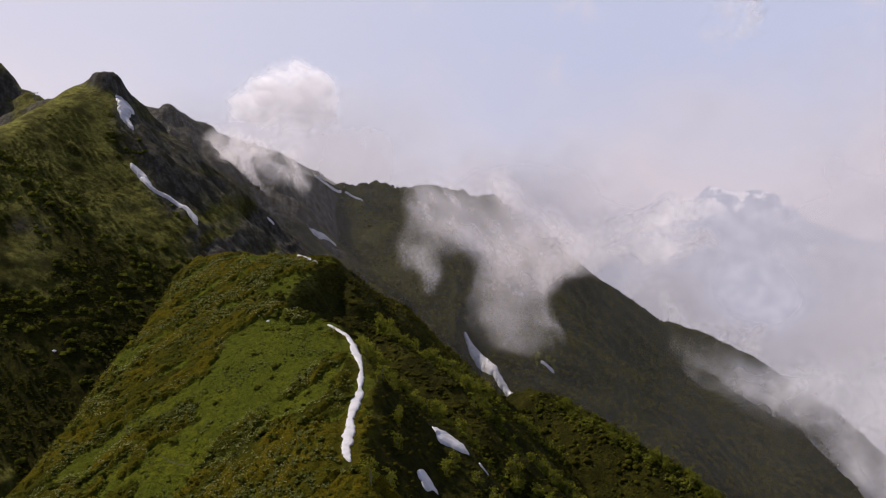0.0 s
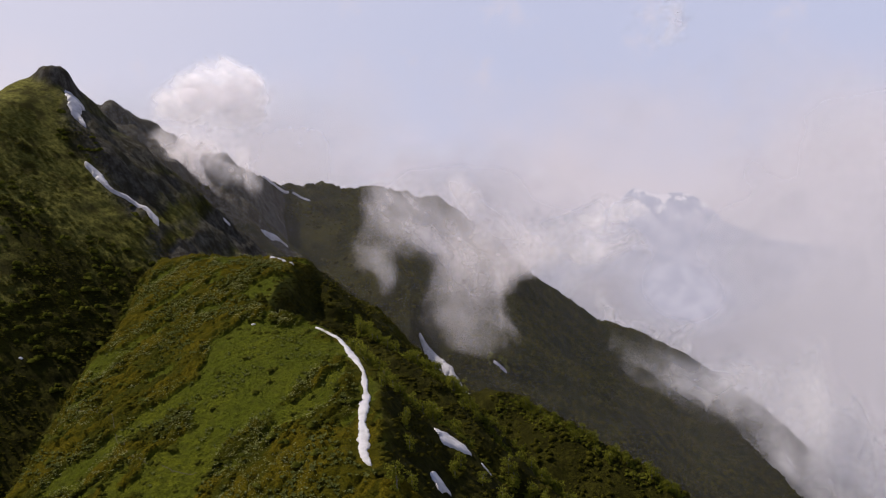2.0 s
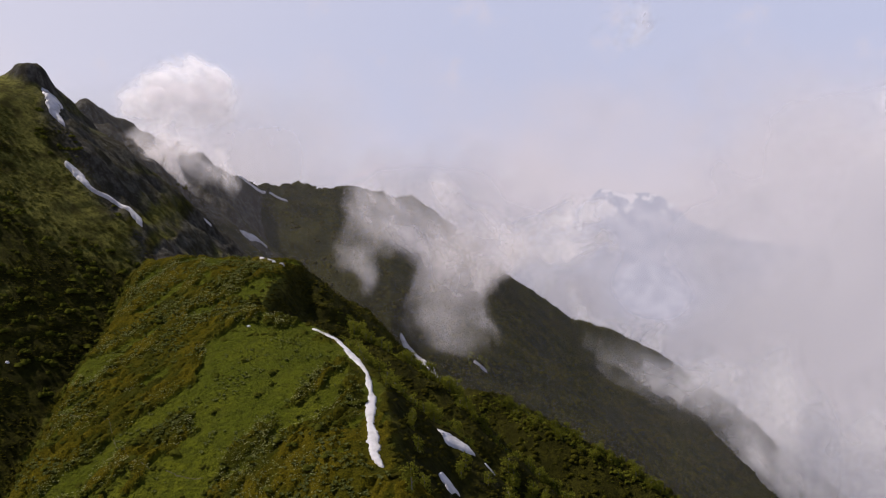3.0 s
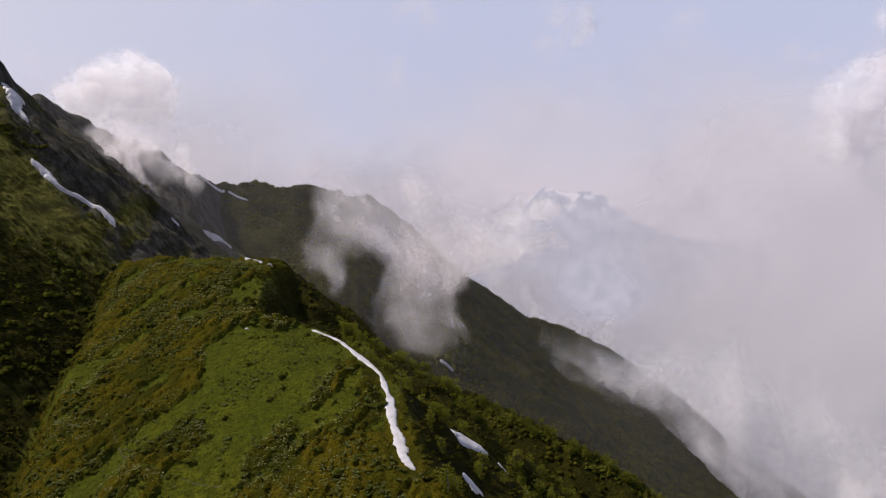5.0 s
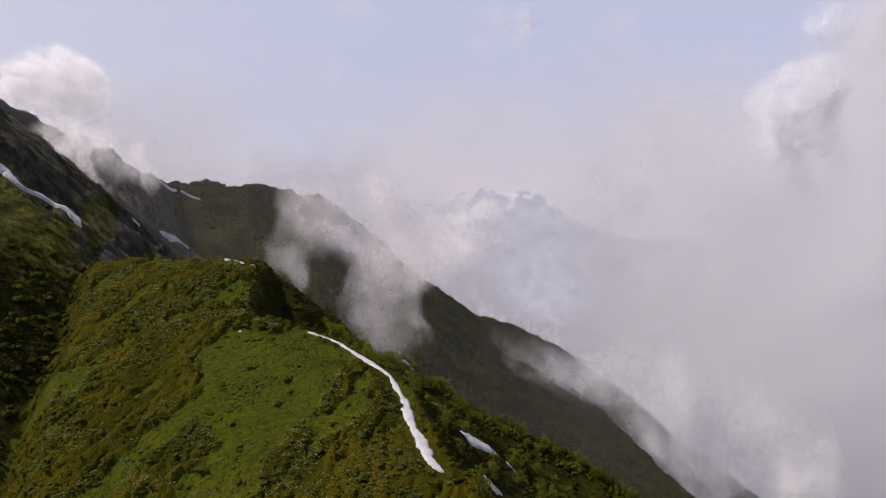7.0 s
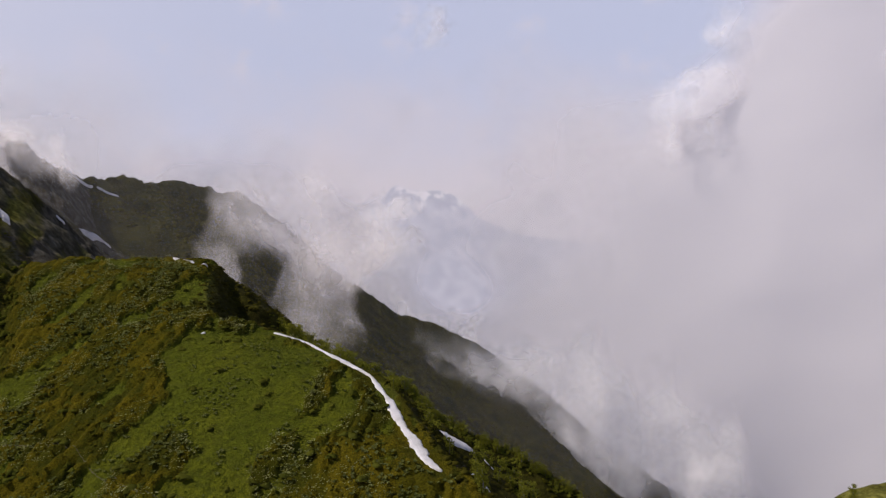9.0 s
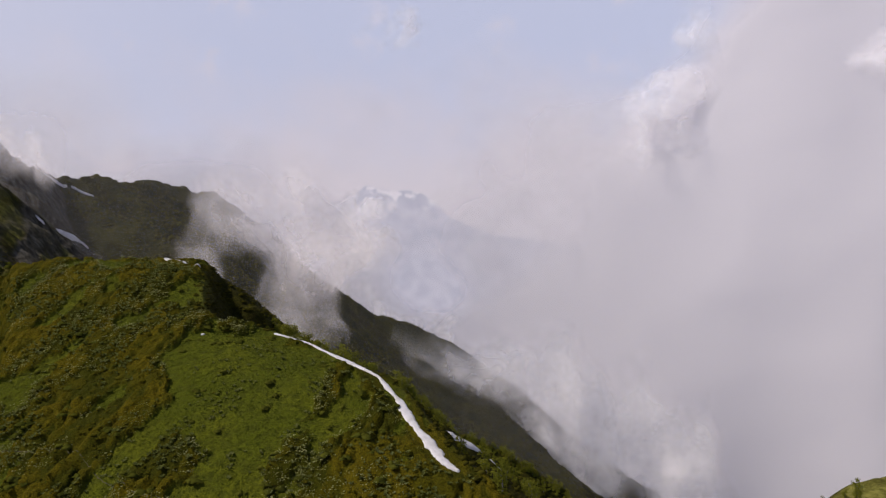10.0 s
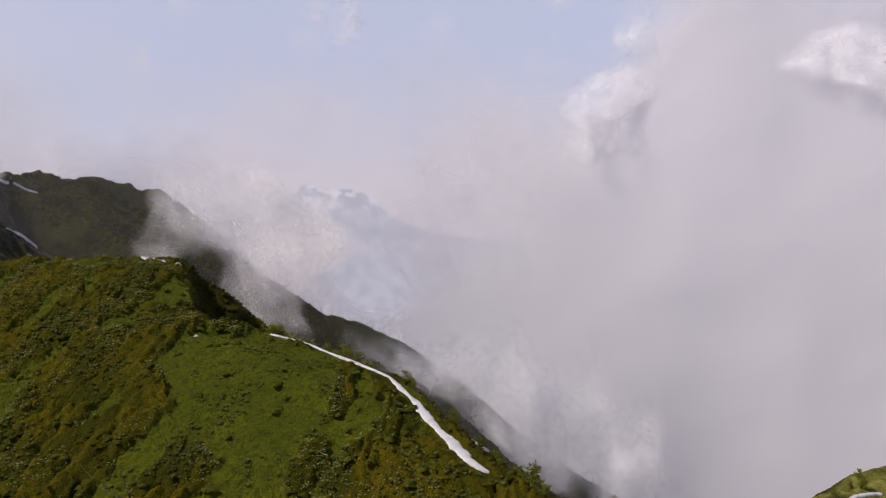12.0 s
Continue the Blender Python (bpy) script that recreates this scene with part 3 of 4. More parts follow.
snow_patch(SNOW_GULLY[1], [2, 3, 2], "short snow remnant among far trees", depth=1.5, seed=16)
snow_patch([(45, 116.0), (51, 117.8), (58, 119.2), (66, 119.8)], [0.6, 1.1, 1.3, 1.3], "flat snow strip beside green shrubs", seed=17)
snow_patch([(-115.9, 221.4), (-114.7, 221.8)], [1.0, 1.0], "lone snow speck on the dark slope", seed=18)
snow_patch([(-50.6, 210), (-49.4, 210)], [0.8, 0.8], "small snow speck below the hump's cliff", seed=19)

# ---------------------------------------------------------------- worn footpath across the hill
def make_path(points, width):
    pts = np.array(points, float)
    arc = np.concatenate([[0], np.cumsum(np.hypot(*np.diff(pts, axis=0).T))])
    t = np.arange(0, arc[-1], 0.5)
    cx, cy = np.interp(t, arc, pts[:, 0]), np.interp(t, arc, pts[:, 1])
    cx, cy = cx + 1.2 * (fbm2(t * 0.16, t * 0, 3, 4) - 0.5), cy + 1.2 * (fbm2(t * 0.16, t * 0 + 5, 3, 4) - 0.5)
    tx, ty = np.gradient(cx), np.gradient(cy)
    ll = np.hypot(tx, ty)
    side = np.linspace(-0.5, 0.5, 5)[None, :] * (width * (0.5 + fbm2(t * 0.4, t * 0 + 2, 3, 6)))[:, None]
    x, y = cx[:, None] + side * (ty / ll)[:, None], cy[:, None] - side * (tx / ll)[:, None]
    z = ground_z(x, y) + 0.04
    z[:, 0], z[:, -1] = z[:, 0] - 0.3, z[:, -1] - 0.3
    return tagged(sheet("footpath", x, y, z, MAT_EARTH), "narrow worn earth footpath across the slope", "path", kind="structure")


make_path([(-93, 193), (-90, 190.6), (-85, 187), (-80, 184.6), (-76, 177), (-72.3, 169.4), (-68.3, 162), (-60, 156), (-52, 150)], 0.24)

# ---------------------------------------------------------------- plants
def mesh_from(name, verts, faces, mat, flat=True):
    mesh = bpy.data.meshes.new(name)
    mesh.from_pydata([tuple(v) for v in verts], [], [tuple(int(i) for i in f) for f in faces])
    if not flat:
        mesh.polygons.foreach_set("use_smooth", np.ones(len(faces), bool))
    mesh.materials.append(mat)
    mesh.update()
    return mesh


def tube(path, radii, sides=6):
    verts, faces = [], []
    for k, (p, r) in enumerate(zip(path, radii)):
        for i in range(sides):
            a = 2 * math.pi * i / sides
            verts.append((p[0] + r * math.cos(a), p[1] + r * math.sin(a), p[2]))
        if k:
            b = (k - 1) * sides
            faces += [(b + i, b + (i + 1) % sides, b + sides + (i + 1) % sides, b + sides + i) for i in range(sides)]
    return verts, faces


def leaf_cloud(rng, centres, radii, per, size, squash=0.8):
    """Small folded leaf sprays round each centre."""
    verts, faces = [], []
    for c, r in zip(centres, radii):
        for _ in range(per):
            d = rng.normal(size=3)
            d /= np.linalg.norm(d)
            d[2] = d[2] * squash + 0.15
            p = np.array(c) + d * r * rng.uniform(0.55, 1.05)
            nrm = d + 0.7 * rng.normal(size=3)
            nrm /= np.linalg.norm(nrm)
            a = np.cross(nrm, rng.normal(size=3))
            a /= np.linalg.norm(a)
            b = np.cross(nrm, a)
            w, h = size * rng.uniform(0.6, 1.3), size * rng.uniform(0.6, 1.3)
            k = len(verts)
            verts += [p - a * w * 0.5, p + b * h * 0.5 + nrm * 0.1 * size, p + a * w * 0.5, p - b * h * 0.5 - nrm * 0.1 * size]
            faces.append((k, k + 1, k + 2, k + 3))
    return verts, faces


def make_tree(seed, tall, label):
    """A wind-bent mountain birch: leaning trunk, limbs, crown of leaf sprays."""
    rng = np.random.default_rng(seed)
    root = tagged(new("birch_tree"), label, "tree", group="birches on the shaded slope")
    lean = rng.normal(size=2) * 0.16
    path = [(lean[0] * z * z / tall, lean[1] * z * z / tall, z) for z in np.linspace(-0.4, tall * 0.85, 7)]
    radii = np.linspace(0.13, 0.03, 7) * tall / 4
    verts, faces = tube(path, radii)
    centres, sizes = [], []
    for k in range(9):
        f = 0.14 + 0.8 * k / 8
        base = np.array(path[int(f * 6)])
        ang, out = rng.uniform(0, 6.28), tall * (0.34 - 0.22 * abs(f - 0.5)) * rng.uniform(0.6, 1.15)
        tip = base + np.array([math.cos(ang) * out, math.sin(ang) * out, out * rng.uniform(0.25, 0.9)])
        tv, tf = tube([base, (base + tip) / 2 + (0, 0, 0.06 * tall), tip], [0.045 * tall / 4, 0.03 * tall / 4, 0.012])
        faces += [tuple(i + len(verts) for i in f4) for f4 in tf]
        verts += tv
        centres += [tip, (base + tip) / 2 + rng.normal(size=3) * 0.1 * tall]
        sizes += [tall * rng.uniform(0.17, 0.27), tall * rng.uniform(0.13, 0.22)]
    trunk = new("trunk", mesh_from("trunk", verts, faces, MAT_BARK, flat=False))
    trunk.parent = root
    cv, cf = leaf_cloud(rng, centres, sizes, 26, 0.085 * tall)
    crown = new("crown", mesh_from("crown", cv, cf, MAT_LEAF))
    crown.parent = root
    return root


def bush_mesh(seed, lobes=3, sprays=14, mat=None):
    """A low shrub: a few lumpy rounded lobes with loose sprays on them, all in four-sided faces."""
    r3 = np.random.default_rng(seed)
    verts, faces, centres, radii = [], [], [], []
    for k in range(lobes):
        c = np.array([r3.normal() * 0.36, r3.normal() * 0.36, 0.0])
        r, h = r3.uniform(0.34, 0.5), r3.uniform(0.4, 0.62)
        base, sides, rings = len(verts), 8, 4
        for q in range(rings):
            f = q / (rings - 1) * 1.45
            for a in range(sides):
                ang = 2 * math.pi * (a + 0.5 * (q % 2)) / sides
                rr = r * math.cos(f) * (1 + 0.28 * r3.normal())
                verts.append(c + np.array([rr * math.cos(ang), rr * math.sin(ang), h * math.sin(f) * (1 + 0.12 * r3.normal()) - 0.05]))
            if q:
                b = base + (q - 1) * sides
                faces += [(b + a, b + (a + 1) % sides, b + sides + (a + 1) % sides, b + sides + a) for a in range(sides)]
        centres.append(c + np.array([0, 0, h * 0.35]))
        radii.append(r * 1.05)
    v, f = leaf_cloud(r3, centres, radii, max(1, sprays // lobes), 0.2, 0.8)
    faces += [tuple(i + len(verts) for i in q) for q in f]
    return mesh_from("bush", verts + v, faces, mat or MAT_SHADED_SHRUB, flat=False)


def crown_mesh(seed):
    """A small lumpy crown seen from afar, closed at the top."""
    r3 = np.random.default_rng(seed)
    verts, faces, sides = [], [], 6
    for q, (rr, h) in enumerate(((0.42, -0.1), (0.55, 0.22), (0.40, 0.52), (0.10, 0.70))):
        for a in range(sides):
            ang = 2 * math.pi * (a + 0.5 * (q % 2)) / sides
            r = rr * (1 + 0.22 * r3.normal())
            verts.append(np.array([r * math.cos(ang), r * math.sin(ang), h * (1 + 0.12 * r3.normal())]))
        if q:
            b = (q - 1) * sides
            faces += [(b + a, b + (a + 1) % sides, b + sides + (a + 1) % sides, b + sides + a) for a in range(sides)]
    return mesh_from("crown", verts, faces, MAT_WOODS, flat=False)


def scatter(name, template, places, sizes, mat, rng, flat_up=1.0, kind="stuff", label="", category=""):
    """Many copies of one small mesh joined into one object."""
    v = np.array([w.co[:] for w in template.vertices])
    f = [tuple(p.vertices) for p in template.polygons]
    side = len(f[0])
    f = np.array(f)
    n = len(places)
    ang = rng.uniform(0, 6.283, n)
    c, sn = np.cos(ang)[:, None], np.sin(ang)[:, None]
    sx = sizes[:, None] * rng.uniform(0.75, 1.3, (n, 1))
    px = (v[:, 0] * c - v[:, 1] * sn) * sx + places[:, 0:1]
    py = (v[:, 0] * sn + v[:, 1] * c) * sx + places[:, 1:2]
    pz = v[:, 2] * sizes[:, None] * flat_up * rng.uniform(0.8, 1.2, (n, 1)) + places[:, 2:3]
    verts = np.stack([px, py, pz], -1).reshape(-1, 3).astype(np.float32)
    faces = (f[None] + (np.arange(n) * len(v))[:, None, None]).reshape(-1, side).astype(np.int32)
    mesh = bpy.data.meshes.new(name)
    mesh.vertices.add(len(verts))
    mesh.vertices.foreach_set("co", verts.ravel())
    mesh.loops.add(faces.size)
    mesh.loops.foreach_set("vertex_index", faces.ravel())
    mesh.polygons.add(len(faces))
    mesh.polygons.foreach_set("loop_start", (np.arange(len(faces)) * side).astype(np.int32))
    mesh.polygons.foreach_set("use_smooth", np.ones(len(faces), bool))
    mesh.update(calc_edges=True)
    mesh.materials.append(mat)
    return tagged(new(name, mesh), label, category, kind=kind)


def snowy(x, y):
    """True where snow lies."""
    x, y = np.atleast_1d(x), np.atleast_1d(y)
    hit = np.zeros(x.shape, bool)
    for sx, sy, r in SNOWY:
        hit |= np.hypot(x - sx, y - sy) < r
    return hit


def on_ground(x, y, sink=0.0):
    return np.stack([x, y, ground_z(x, y) - sink], -1)


def crest_x(y):
    cy = np.array([c[1] for c in CREST][::-1])
    return np.interp(y, cy, np.array([c[0] for c in CREST][::-1]))


rng = np.random.default_rng(11)
# trees: along the shoulder, the spurs and the shaded side
trees = [make_tree(s, h, lab) for s, h, lab in ((1, 3.2, "small wind-bent birch with fresh green leaves"), (2, 4.2, "leaning birch with an uneven light-green crown"),
                                                (3, 2.6, "low bushy birch with dense green leaves"), (4, 3.8, "slender mountain birch with a sparse crown"))]
spots = []


def line_of(points, count, spread, lo=0.0, hi=1.0):
    pts = np.array(points, float)[:, :2]
    arc = np.concatenate([[0], np.cumsum(np.hypot(*np.diff(pts, axis=0).T))])
    t = rng.uniform(lo, hi, count) * arc[-1]
    return np.stack([np.interp(t, arc, pts[:, 0]) + rng.normal(size=count) * spread, np.interp(t, arc, pts[:, 1]) + rng.normal(size=count) * spread], -1)


LINE_A = [(-24, 250), (-17, 239), (-9, 240), (2.5, 230), (7.6, 215.6), (12.4, 212), (19.7, 209), (30, 203), (44, 192)]           # birch rows on the crests of the shaded side
LINE_B = [(-24, 207), (-18, 191), (-13.5, 188), (-8, 191), (-3, 188), (6.7, 189), (12, 189), (17, 188), (27, 182)]
LINE_C = [(44, 392), (58.8, 393), (68.5, 368), (80, 358.7), (101, 341), (128, 318)]
LINE_D = [(2.7, 268), (13, 290), (24, 315), (38, 338), (54, 360)]
for pts, count, spread, lo, hi in ((LINE_B, 46, 1.3, 0, 1), (LINE_A, 80, 1.7, 0, 1), (LINE_C, 80, 3.4, 0, 1), (LINE_D, 22, 2.5, 0, 1), ([(47, 496), (60, 502), (72, 508)], 12, 3.0, 0, 1), (NEAR[:6], 22, 1.8, 0, 1),
                                       ([(-18, 128), (-14, 142), (-15, 160), (-17, 185)], 7, 3.0, 0, 1)):
    spots += [tuple(p) for p in line_of(pts, count, spread, lo, hi)]
for k in range(16):
    yy = rng.uniform(132, 205)
    spots.append((crest_x(yy) + rng.uniform(5, 30), yy))
spots = [p for p in spots if not snowy(*p)[0]]
for k, (tx_, ty_) in enumerate(spots):
    scale = rng.uniform(0.7, 1.35) * (0.6 if ty_ < 132 and tx_ > 5 else 1.0)
    m = Matrix.Translation((tx_, ty_, float(ground_z(tx_, ty_)))) @ Matrix.Rotation(rng.uniform(0, 6.28), 4, "Z") @ Matrix.Scale(scale, 4)
    if k < 4:
        trees[k].matrix_basis = m
    else:
        copy_thing(trees[k % 4], m)

row = np.concatenate([line_of(LINE_A, 420, 1.6), line_of(LINE_B, 260, 1.2), line_of(LINE_C, 420, 3.6), line_of(LINE_D, 160, 2.4)])
row = row[~snowy(row[:, 0], row[:, 1])]
scatter("birch_scrub", bush_mesh(46, 3, 24, MAT_LEAF), on_ground(row[:, 0], row[:, 1], 0.15), rng.uniform(0.7, 1.7, len(row)), MAT_LEAF, rng, 1.0, label="fresh green birch scrub in rows along the crests", category="shrubs")

# single bushes on the sunny hill
bushes = [bush_mesh(20 + k, mat=MAT_BUSH) for k in range(4)]
made = 0
while made < 250:
    bx, by = rng.uniform(-92, -20), rng.uniform(126, 268)
    if bx > crest_x(by) - 2 or snowy(bx, by)[0]:
        continue
    cov, nn = patches(np.array([bx]), np.array([by]))
    if abs(nn[0] - 0.48) > 0.035 and rng.random() > 0.12:
        continue
    ob = tagged(new("bush", bushes[made % 4]), "low dark-green rhododendron bush on the grassy slope", "bush", group="bushes on the hill")
    size = rng.uniform(0.8, 1.9)
    ob.matrix_basis = Matrix.Translation((bx, by, float(ground_z(bx, by)) - 0.12)) @ Matrix.Rotation(rng.uniform(0, 6.28), 4, "Z") @ Matrix.Diagonal((size * 1.2, size * 1.2, size * 0.75, 1))
    made += 1


def hill_spots(count, want, y0=118, y1=275):
    x, y = rng.uniform(-94, -14, count * 6), rng.uniform(y0, y1, count * 6)
    cov, nn = patches(x, y)
    ok = (x < crest_x(y)) & ~snowy(x, y) & (rng.random(len(x)) < want(cov, nn))
    return x[ok][:count], y[ok][:count]


x, y = hill_spots(2200, lambda c, n: 0.85 * c + 0.01)
scatter("shrub_cover", bush_mesh(40, 2, 6), on_ground(x, y, 0.1), rng.uniform(0.4, 0.85, len(x)), MAT_HEATH, rng, 0.45, label="brownish low shrub carpet in patches", category="shrubs")
x, y = hill_spots(3200, lambda c, n: np.exp(-((n - 0.49) / 0.02) ** 2))
scatter("patch_edge_shrubs", bush_mesh(41, 2, 8), on_ground(x, y, 0.1), rng.uniform(0.35, 0.85, len(x)), MAT_BUSH, rng, 0.7, label="dark green shrubs rimming the heath patches", category="shrubs")


def tuft_mesh():
    r2, v, f = np.random.default_rng(5), [], []
    for k in range(4):
        a, l = r2.uniform(0, 6.28), r2.uniform(0.25, 0.5)
        b = np.array([r2.normal() * 0.16, r2.normal() * 0.16, 0])
        w = np.array([math.cos(a), math.sin(a), 0]) * 0.11
        v += [b - w, b + w, b + np.array([r2.normal() * 0.14, r2.normal() * 0.14, l])]
        f.append((3 * k, 3 * k + 1, 3 * k + 2))
    return mesh_from("tuft", v, f, MAT_GRASS)


x, y = hill_spots(13000, lambda c, n: 0.95 - 0.75 * c)
scatter("grass_tufts", tuft_mesh(), on_ground(x, y, 0.03), rng.uniform(0.35, 0.75, len(x)), MAT_GRASS, rng, label="short green alpine grass", category="grass")


def speck_mesh():
    r2, v, f = np.random.default_rng(6), [], []
    for k in range(5):
        c = np.array([r2.normal() * 0.3, r2.normal() * 0.3, 0.45 + r2.uniform(0, 0.15)])
        for q in range(3):
            a = 2.1 * q + r2.uniform(0, 1)
            v.append(c + 0.11 * np.array([math.cos(a), math.sin(a) * 0.8, 0.5 * math.sin(a)]))
        f.append((3 * k, 3 * k + 1, 3 * k + 2))
    return mesh_from("speck", v, f, MAT_PALE_LEAF)


# pale leaf specks on the shrubs, bright highlights put into their colour
x, y = hill_spots(11000, lambda c, n: 0.25 * c + 0.6 * np.exp(-((n - 0.50) / 0.03) ** 2))
clump = smooth(0.46, 0.6, fbm2(x * 0.12, y * 0.12, 3, 77)) > rng.random(len(x))
scatter("pale_leaf_specks", speck_mesh(), on_ground(x[clump], y[clump]), rng.uniform(0.7, 1.5, int(clump.sum())), MAT_PALE_LEAF, rng, label="creamy green pale leaf specks on the shrubs", category="flowers")



def herb_mesh():
    """Broad pale leaves of a tall meadow herb, standing in a rosette."""
    r2, v, f = np.random.default_rng(8), [], []
    for k in range(7):
        a, l, up = k * 0.9 + r2.uniform(-0.2, 0.2), r2.uniform(0.35, 0.55), r2.uniform(0.25, 0.5)
        c, q = np.array([math.cos(a), math.sin(a), 0]), np.array([-math.sin(a), math.cos(a), 0])
        v += [c * 0.05, c * l * 0.5 + q * 0.13 + (0, 0, up), c * l + (0, 0, up * 0.8), c * l * 0.5 - q * 0.13 + (0, 0, up)]
        f.append((4 * k, 4 * k + 1, 4 * k + 2, 4 * k + 3))
    return mesh_from("herb", v, f, MAT_HERB)


x, y = hill_spots(6500, lambda c, n: 0.45 + 0.2 * c - 0.40 * np.exp(-((n - 0.30) / 0.12) ** 2))
clump = smooth(0.47, 0.62, fbm2(x * 0.10 + 7, y * 0.10, 4, 79)) > rng.random(len(x))
scatter("tall_herbs", herb_mesh(), on_ground(x[clump], y[clump]), rng.uniform(0.7, 1.3, int(clump.sum())), MAT_HERB, rng, label="pale grey-green meadow herbs in loose clumps", category="herbs")

# dense brush on the shaded side of the hill, shade darkening its leaf colour
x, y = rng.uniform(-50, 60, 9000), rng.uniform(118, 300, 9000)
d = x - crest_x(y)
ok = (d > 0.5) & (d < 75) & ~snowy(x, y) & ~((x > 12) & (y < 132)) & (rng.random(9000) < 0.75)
scatter("shaded_brush", bush_mesh(42, 3, 9), on_ground(x[ok], y[ok], 0.15), rng.uniform(0.6, 1.4, int(ok.sum())), MAT_SHADED_SHRUB, rng, 0.6, label="dense dark brush on the shaded slope", category="shrubs")
# the left mountain's dark face, gully included
x, y = rng.uniform(-230, -92, 34000), rng.uniform(150, 345, 34000)
shoulder = 272 + 0.5 * (x + 165) + 0.42 * (y - 366) < 165 - 0.678 * (x + 116) + 0.524 * (y - 221) + 4
crag = 202 - 1.03 * (x + 101) + 0.147 * (y - 311) < 165 - 0.678 * (x + 116) + 0.524 * (y - 221) + 2
open_slope = (x < -94) & ~snowy(x, y) & ~shoulder & ~crag
ok = open_slope & (fbm2(x * 0.05, y * 0.05, 4, 83, 0.6) > 0.38 + 0.0012 * (ground_z(x, y) - 150))
scatter("slope_brush", bush_mesh(43, 2, 8), on_ground(x[ok], y[ok], 0.1), rng.uniform(0.4, 0.95, int(ok.sum())), MAT_SCRUB, rng, 0.4, label="patchy dark brush across the mountain face", category="shrubs")
ok = open_slope & (fbm2(x * 0.03, y * 0.03, 4, 84, 0.6) > 0.52) & (rng.random(len(x)) < 0.06)
scatter("slope_bushes", bush_mesh(45, 3, 16), on_ground(x[ok], y[ok], 0.15), rng.uniform(1.2, 2.4, int(ok.sum())), MAT_BUSH, rng, 0.8, label="rounded green bushes dotted over the mountain face", category="shrubs")
# woods on the far ridge and in the valley head
x, y = rng.uniform(-120, 620, 70000), rng.uniform(300, 1010, 70000)
zz = ground_z(x, y)
ok = ~snowy(x, y) & ~((x < -60) & (y < 450)) & (fbm2(x * 0.012, y * 0.012, 4, 85) > 0.30 + 0.0007 * (zz - 60)) & (zz < 236) & (zz > -330)
scatter("far_woods", crown_mesh(44), on_ground(x[ok], y[ok], 0.3), 0.9 + 2.2 * rng.random(int(ok.sum())) ** 3, MAT_WOODS, rng, 0.8, label="dark mountain woodland on the far ridge", category="woods")

# ---------------------------------------------------------------- cable-lift pylons on the col
def box(bm, x, y, z, sx, sy, sz):
    r = bmesh.ops.create_cube(bm, size=1.0)
    bmesh.ops.scale(bm, vec=(sx, sy, sz), verts=r["verts"])
    bmesh.ops.translate(bm, vec=(x, y, z), verts=r["verts"])


def part(name, boxes, mat, parent):
    bm = bmesh.new()
    for b in boxes:
        box(bm, *b)
    bmesh.ops.bevel(bm, geom=bm.edges[:], offset=0.04, segments=1, affect="EDGES")
    mesh = bpy.data.meshes.new(name)
    bm.to_mesh(mesh)
    bm.free()
    mesh.materials.append(mat)
    ob = new(name, mesh)
    ob.parent = parent
    return ob


def make_pylon(label):
    root = tagged(new("lift_pylon"), label, "lift pylon", group="pylons on the col")
    part("mast", [(0, 0, 1.6, 0.5, 0.5, 4.2)], MAT_STEEL, root)
    part("crossarm", [(0, 0, 3.8, 4.2, 0.35, 0.35)], MAT_STEEL, root)
    for sx in (-1.8, 1.8):
        part("sheave_train", [(sx, 0, 4.15, 0.35, 1.5, 0.3), (sx, 0, 3.5, 0.2, 0.2, 0.4)], MAT_STEEL, root)
    part("footing", [(0, 0, -0.4, 1.2, 1.2, 0.8)], MAT_STEEL, root)
    return root


pylon = make_pylon("small dark steel lift pylon on the skyline col")
pylon.matrix_basis = Matrix.Translation((-266, 500, float(ground_z(-266, 500)))) @ Matrix.Rotation(0.5, 4, "Z")
copy_thing(pylon, Matrix.Translation((-259, 497, float(ground_z(-259, 497)))) @ Matrix.Rotation(0.5, 4, "Z") @ Matrix.Scale(0.8, 4))

# ---------------------------------------------------------------- clouds
def grid_mesh(name, px, py, pz, alpha, mat, least=0.012):
    """The parts of a stack of veils that are thick enough to be seen, as one mesh."""
    verts, faces, dens, base = [], [], [], 0
    for x, y, z, a in zip(px, py, pz, alpha):
        idx = np.arange(x.size).reshape(x.shape)
        q = np.stack([idx[:-1, :-1], idx[:-1, 1:], idx[1:, 1:], idx[1:, :-1]], -1).reshape(-1, 4)
        q = q[(a.ravel() > least)[q].any(1)]
        used = np.unique(q)
        renum = np.zeros(x.size, int)
        renum[used] = np.arange(len(used)) + base
        verts.append(np.stack([x, y, z], -1).reshape(-1, 3)[used])
        dens.append(a.ravel()[used])
        faces.append(renum[q])
        base += len(used)
    verts, faces, dens = np.concatenate(verts), np.concatenate(faces), np.concatenate(dens)
    mesh = bpy.data.meshes.new(name)
    mesh.vertices.add(len(verts))
    mesh.vertices.foreach_set("co", verts.astype(np.float32).ravel())
    mesh.loops.add(faces.size)
    mesh.loops.foreach_set("vertex_index", faces.ravel().astype(np.int32))
    mesh.polygons.add(len(faces))
    mesh.polygons.foreach_set("loop_start", (np.arange(len(faces)) * 4).astype(np.int32))
    mesh.polygons.foreach_set("use_smooth", np.ones(len(faces), bool))
    mesh.update(calc_edges=True)
    mesh.attributes.new("vapour", "FLOAT", "POINT").data.foreach_set("value", dens.astype(np.float32))
    mesh.materials.append(mat)
    return new(name, mesh)


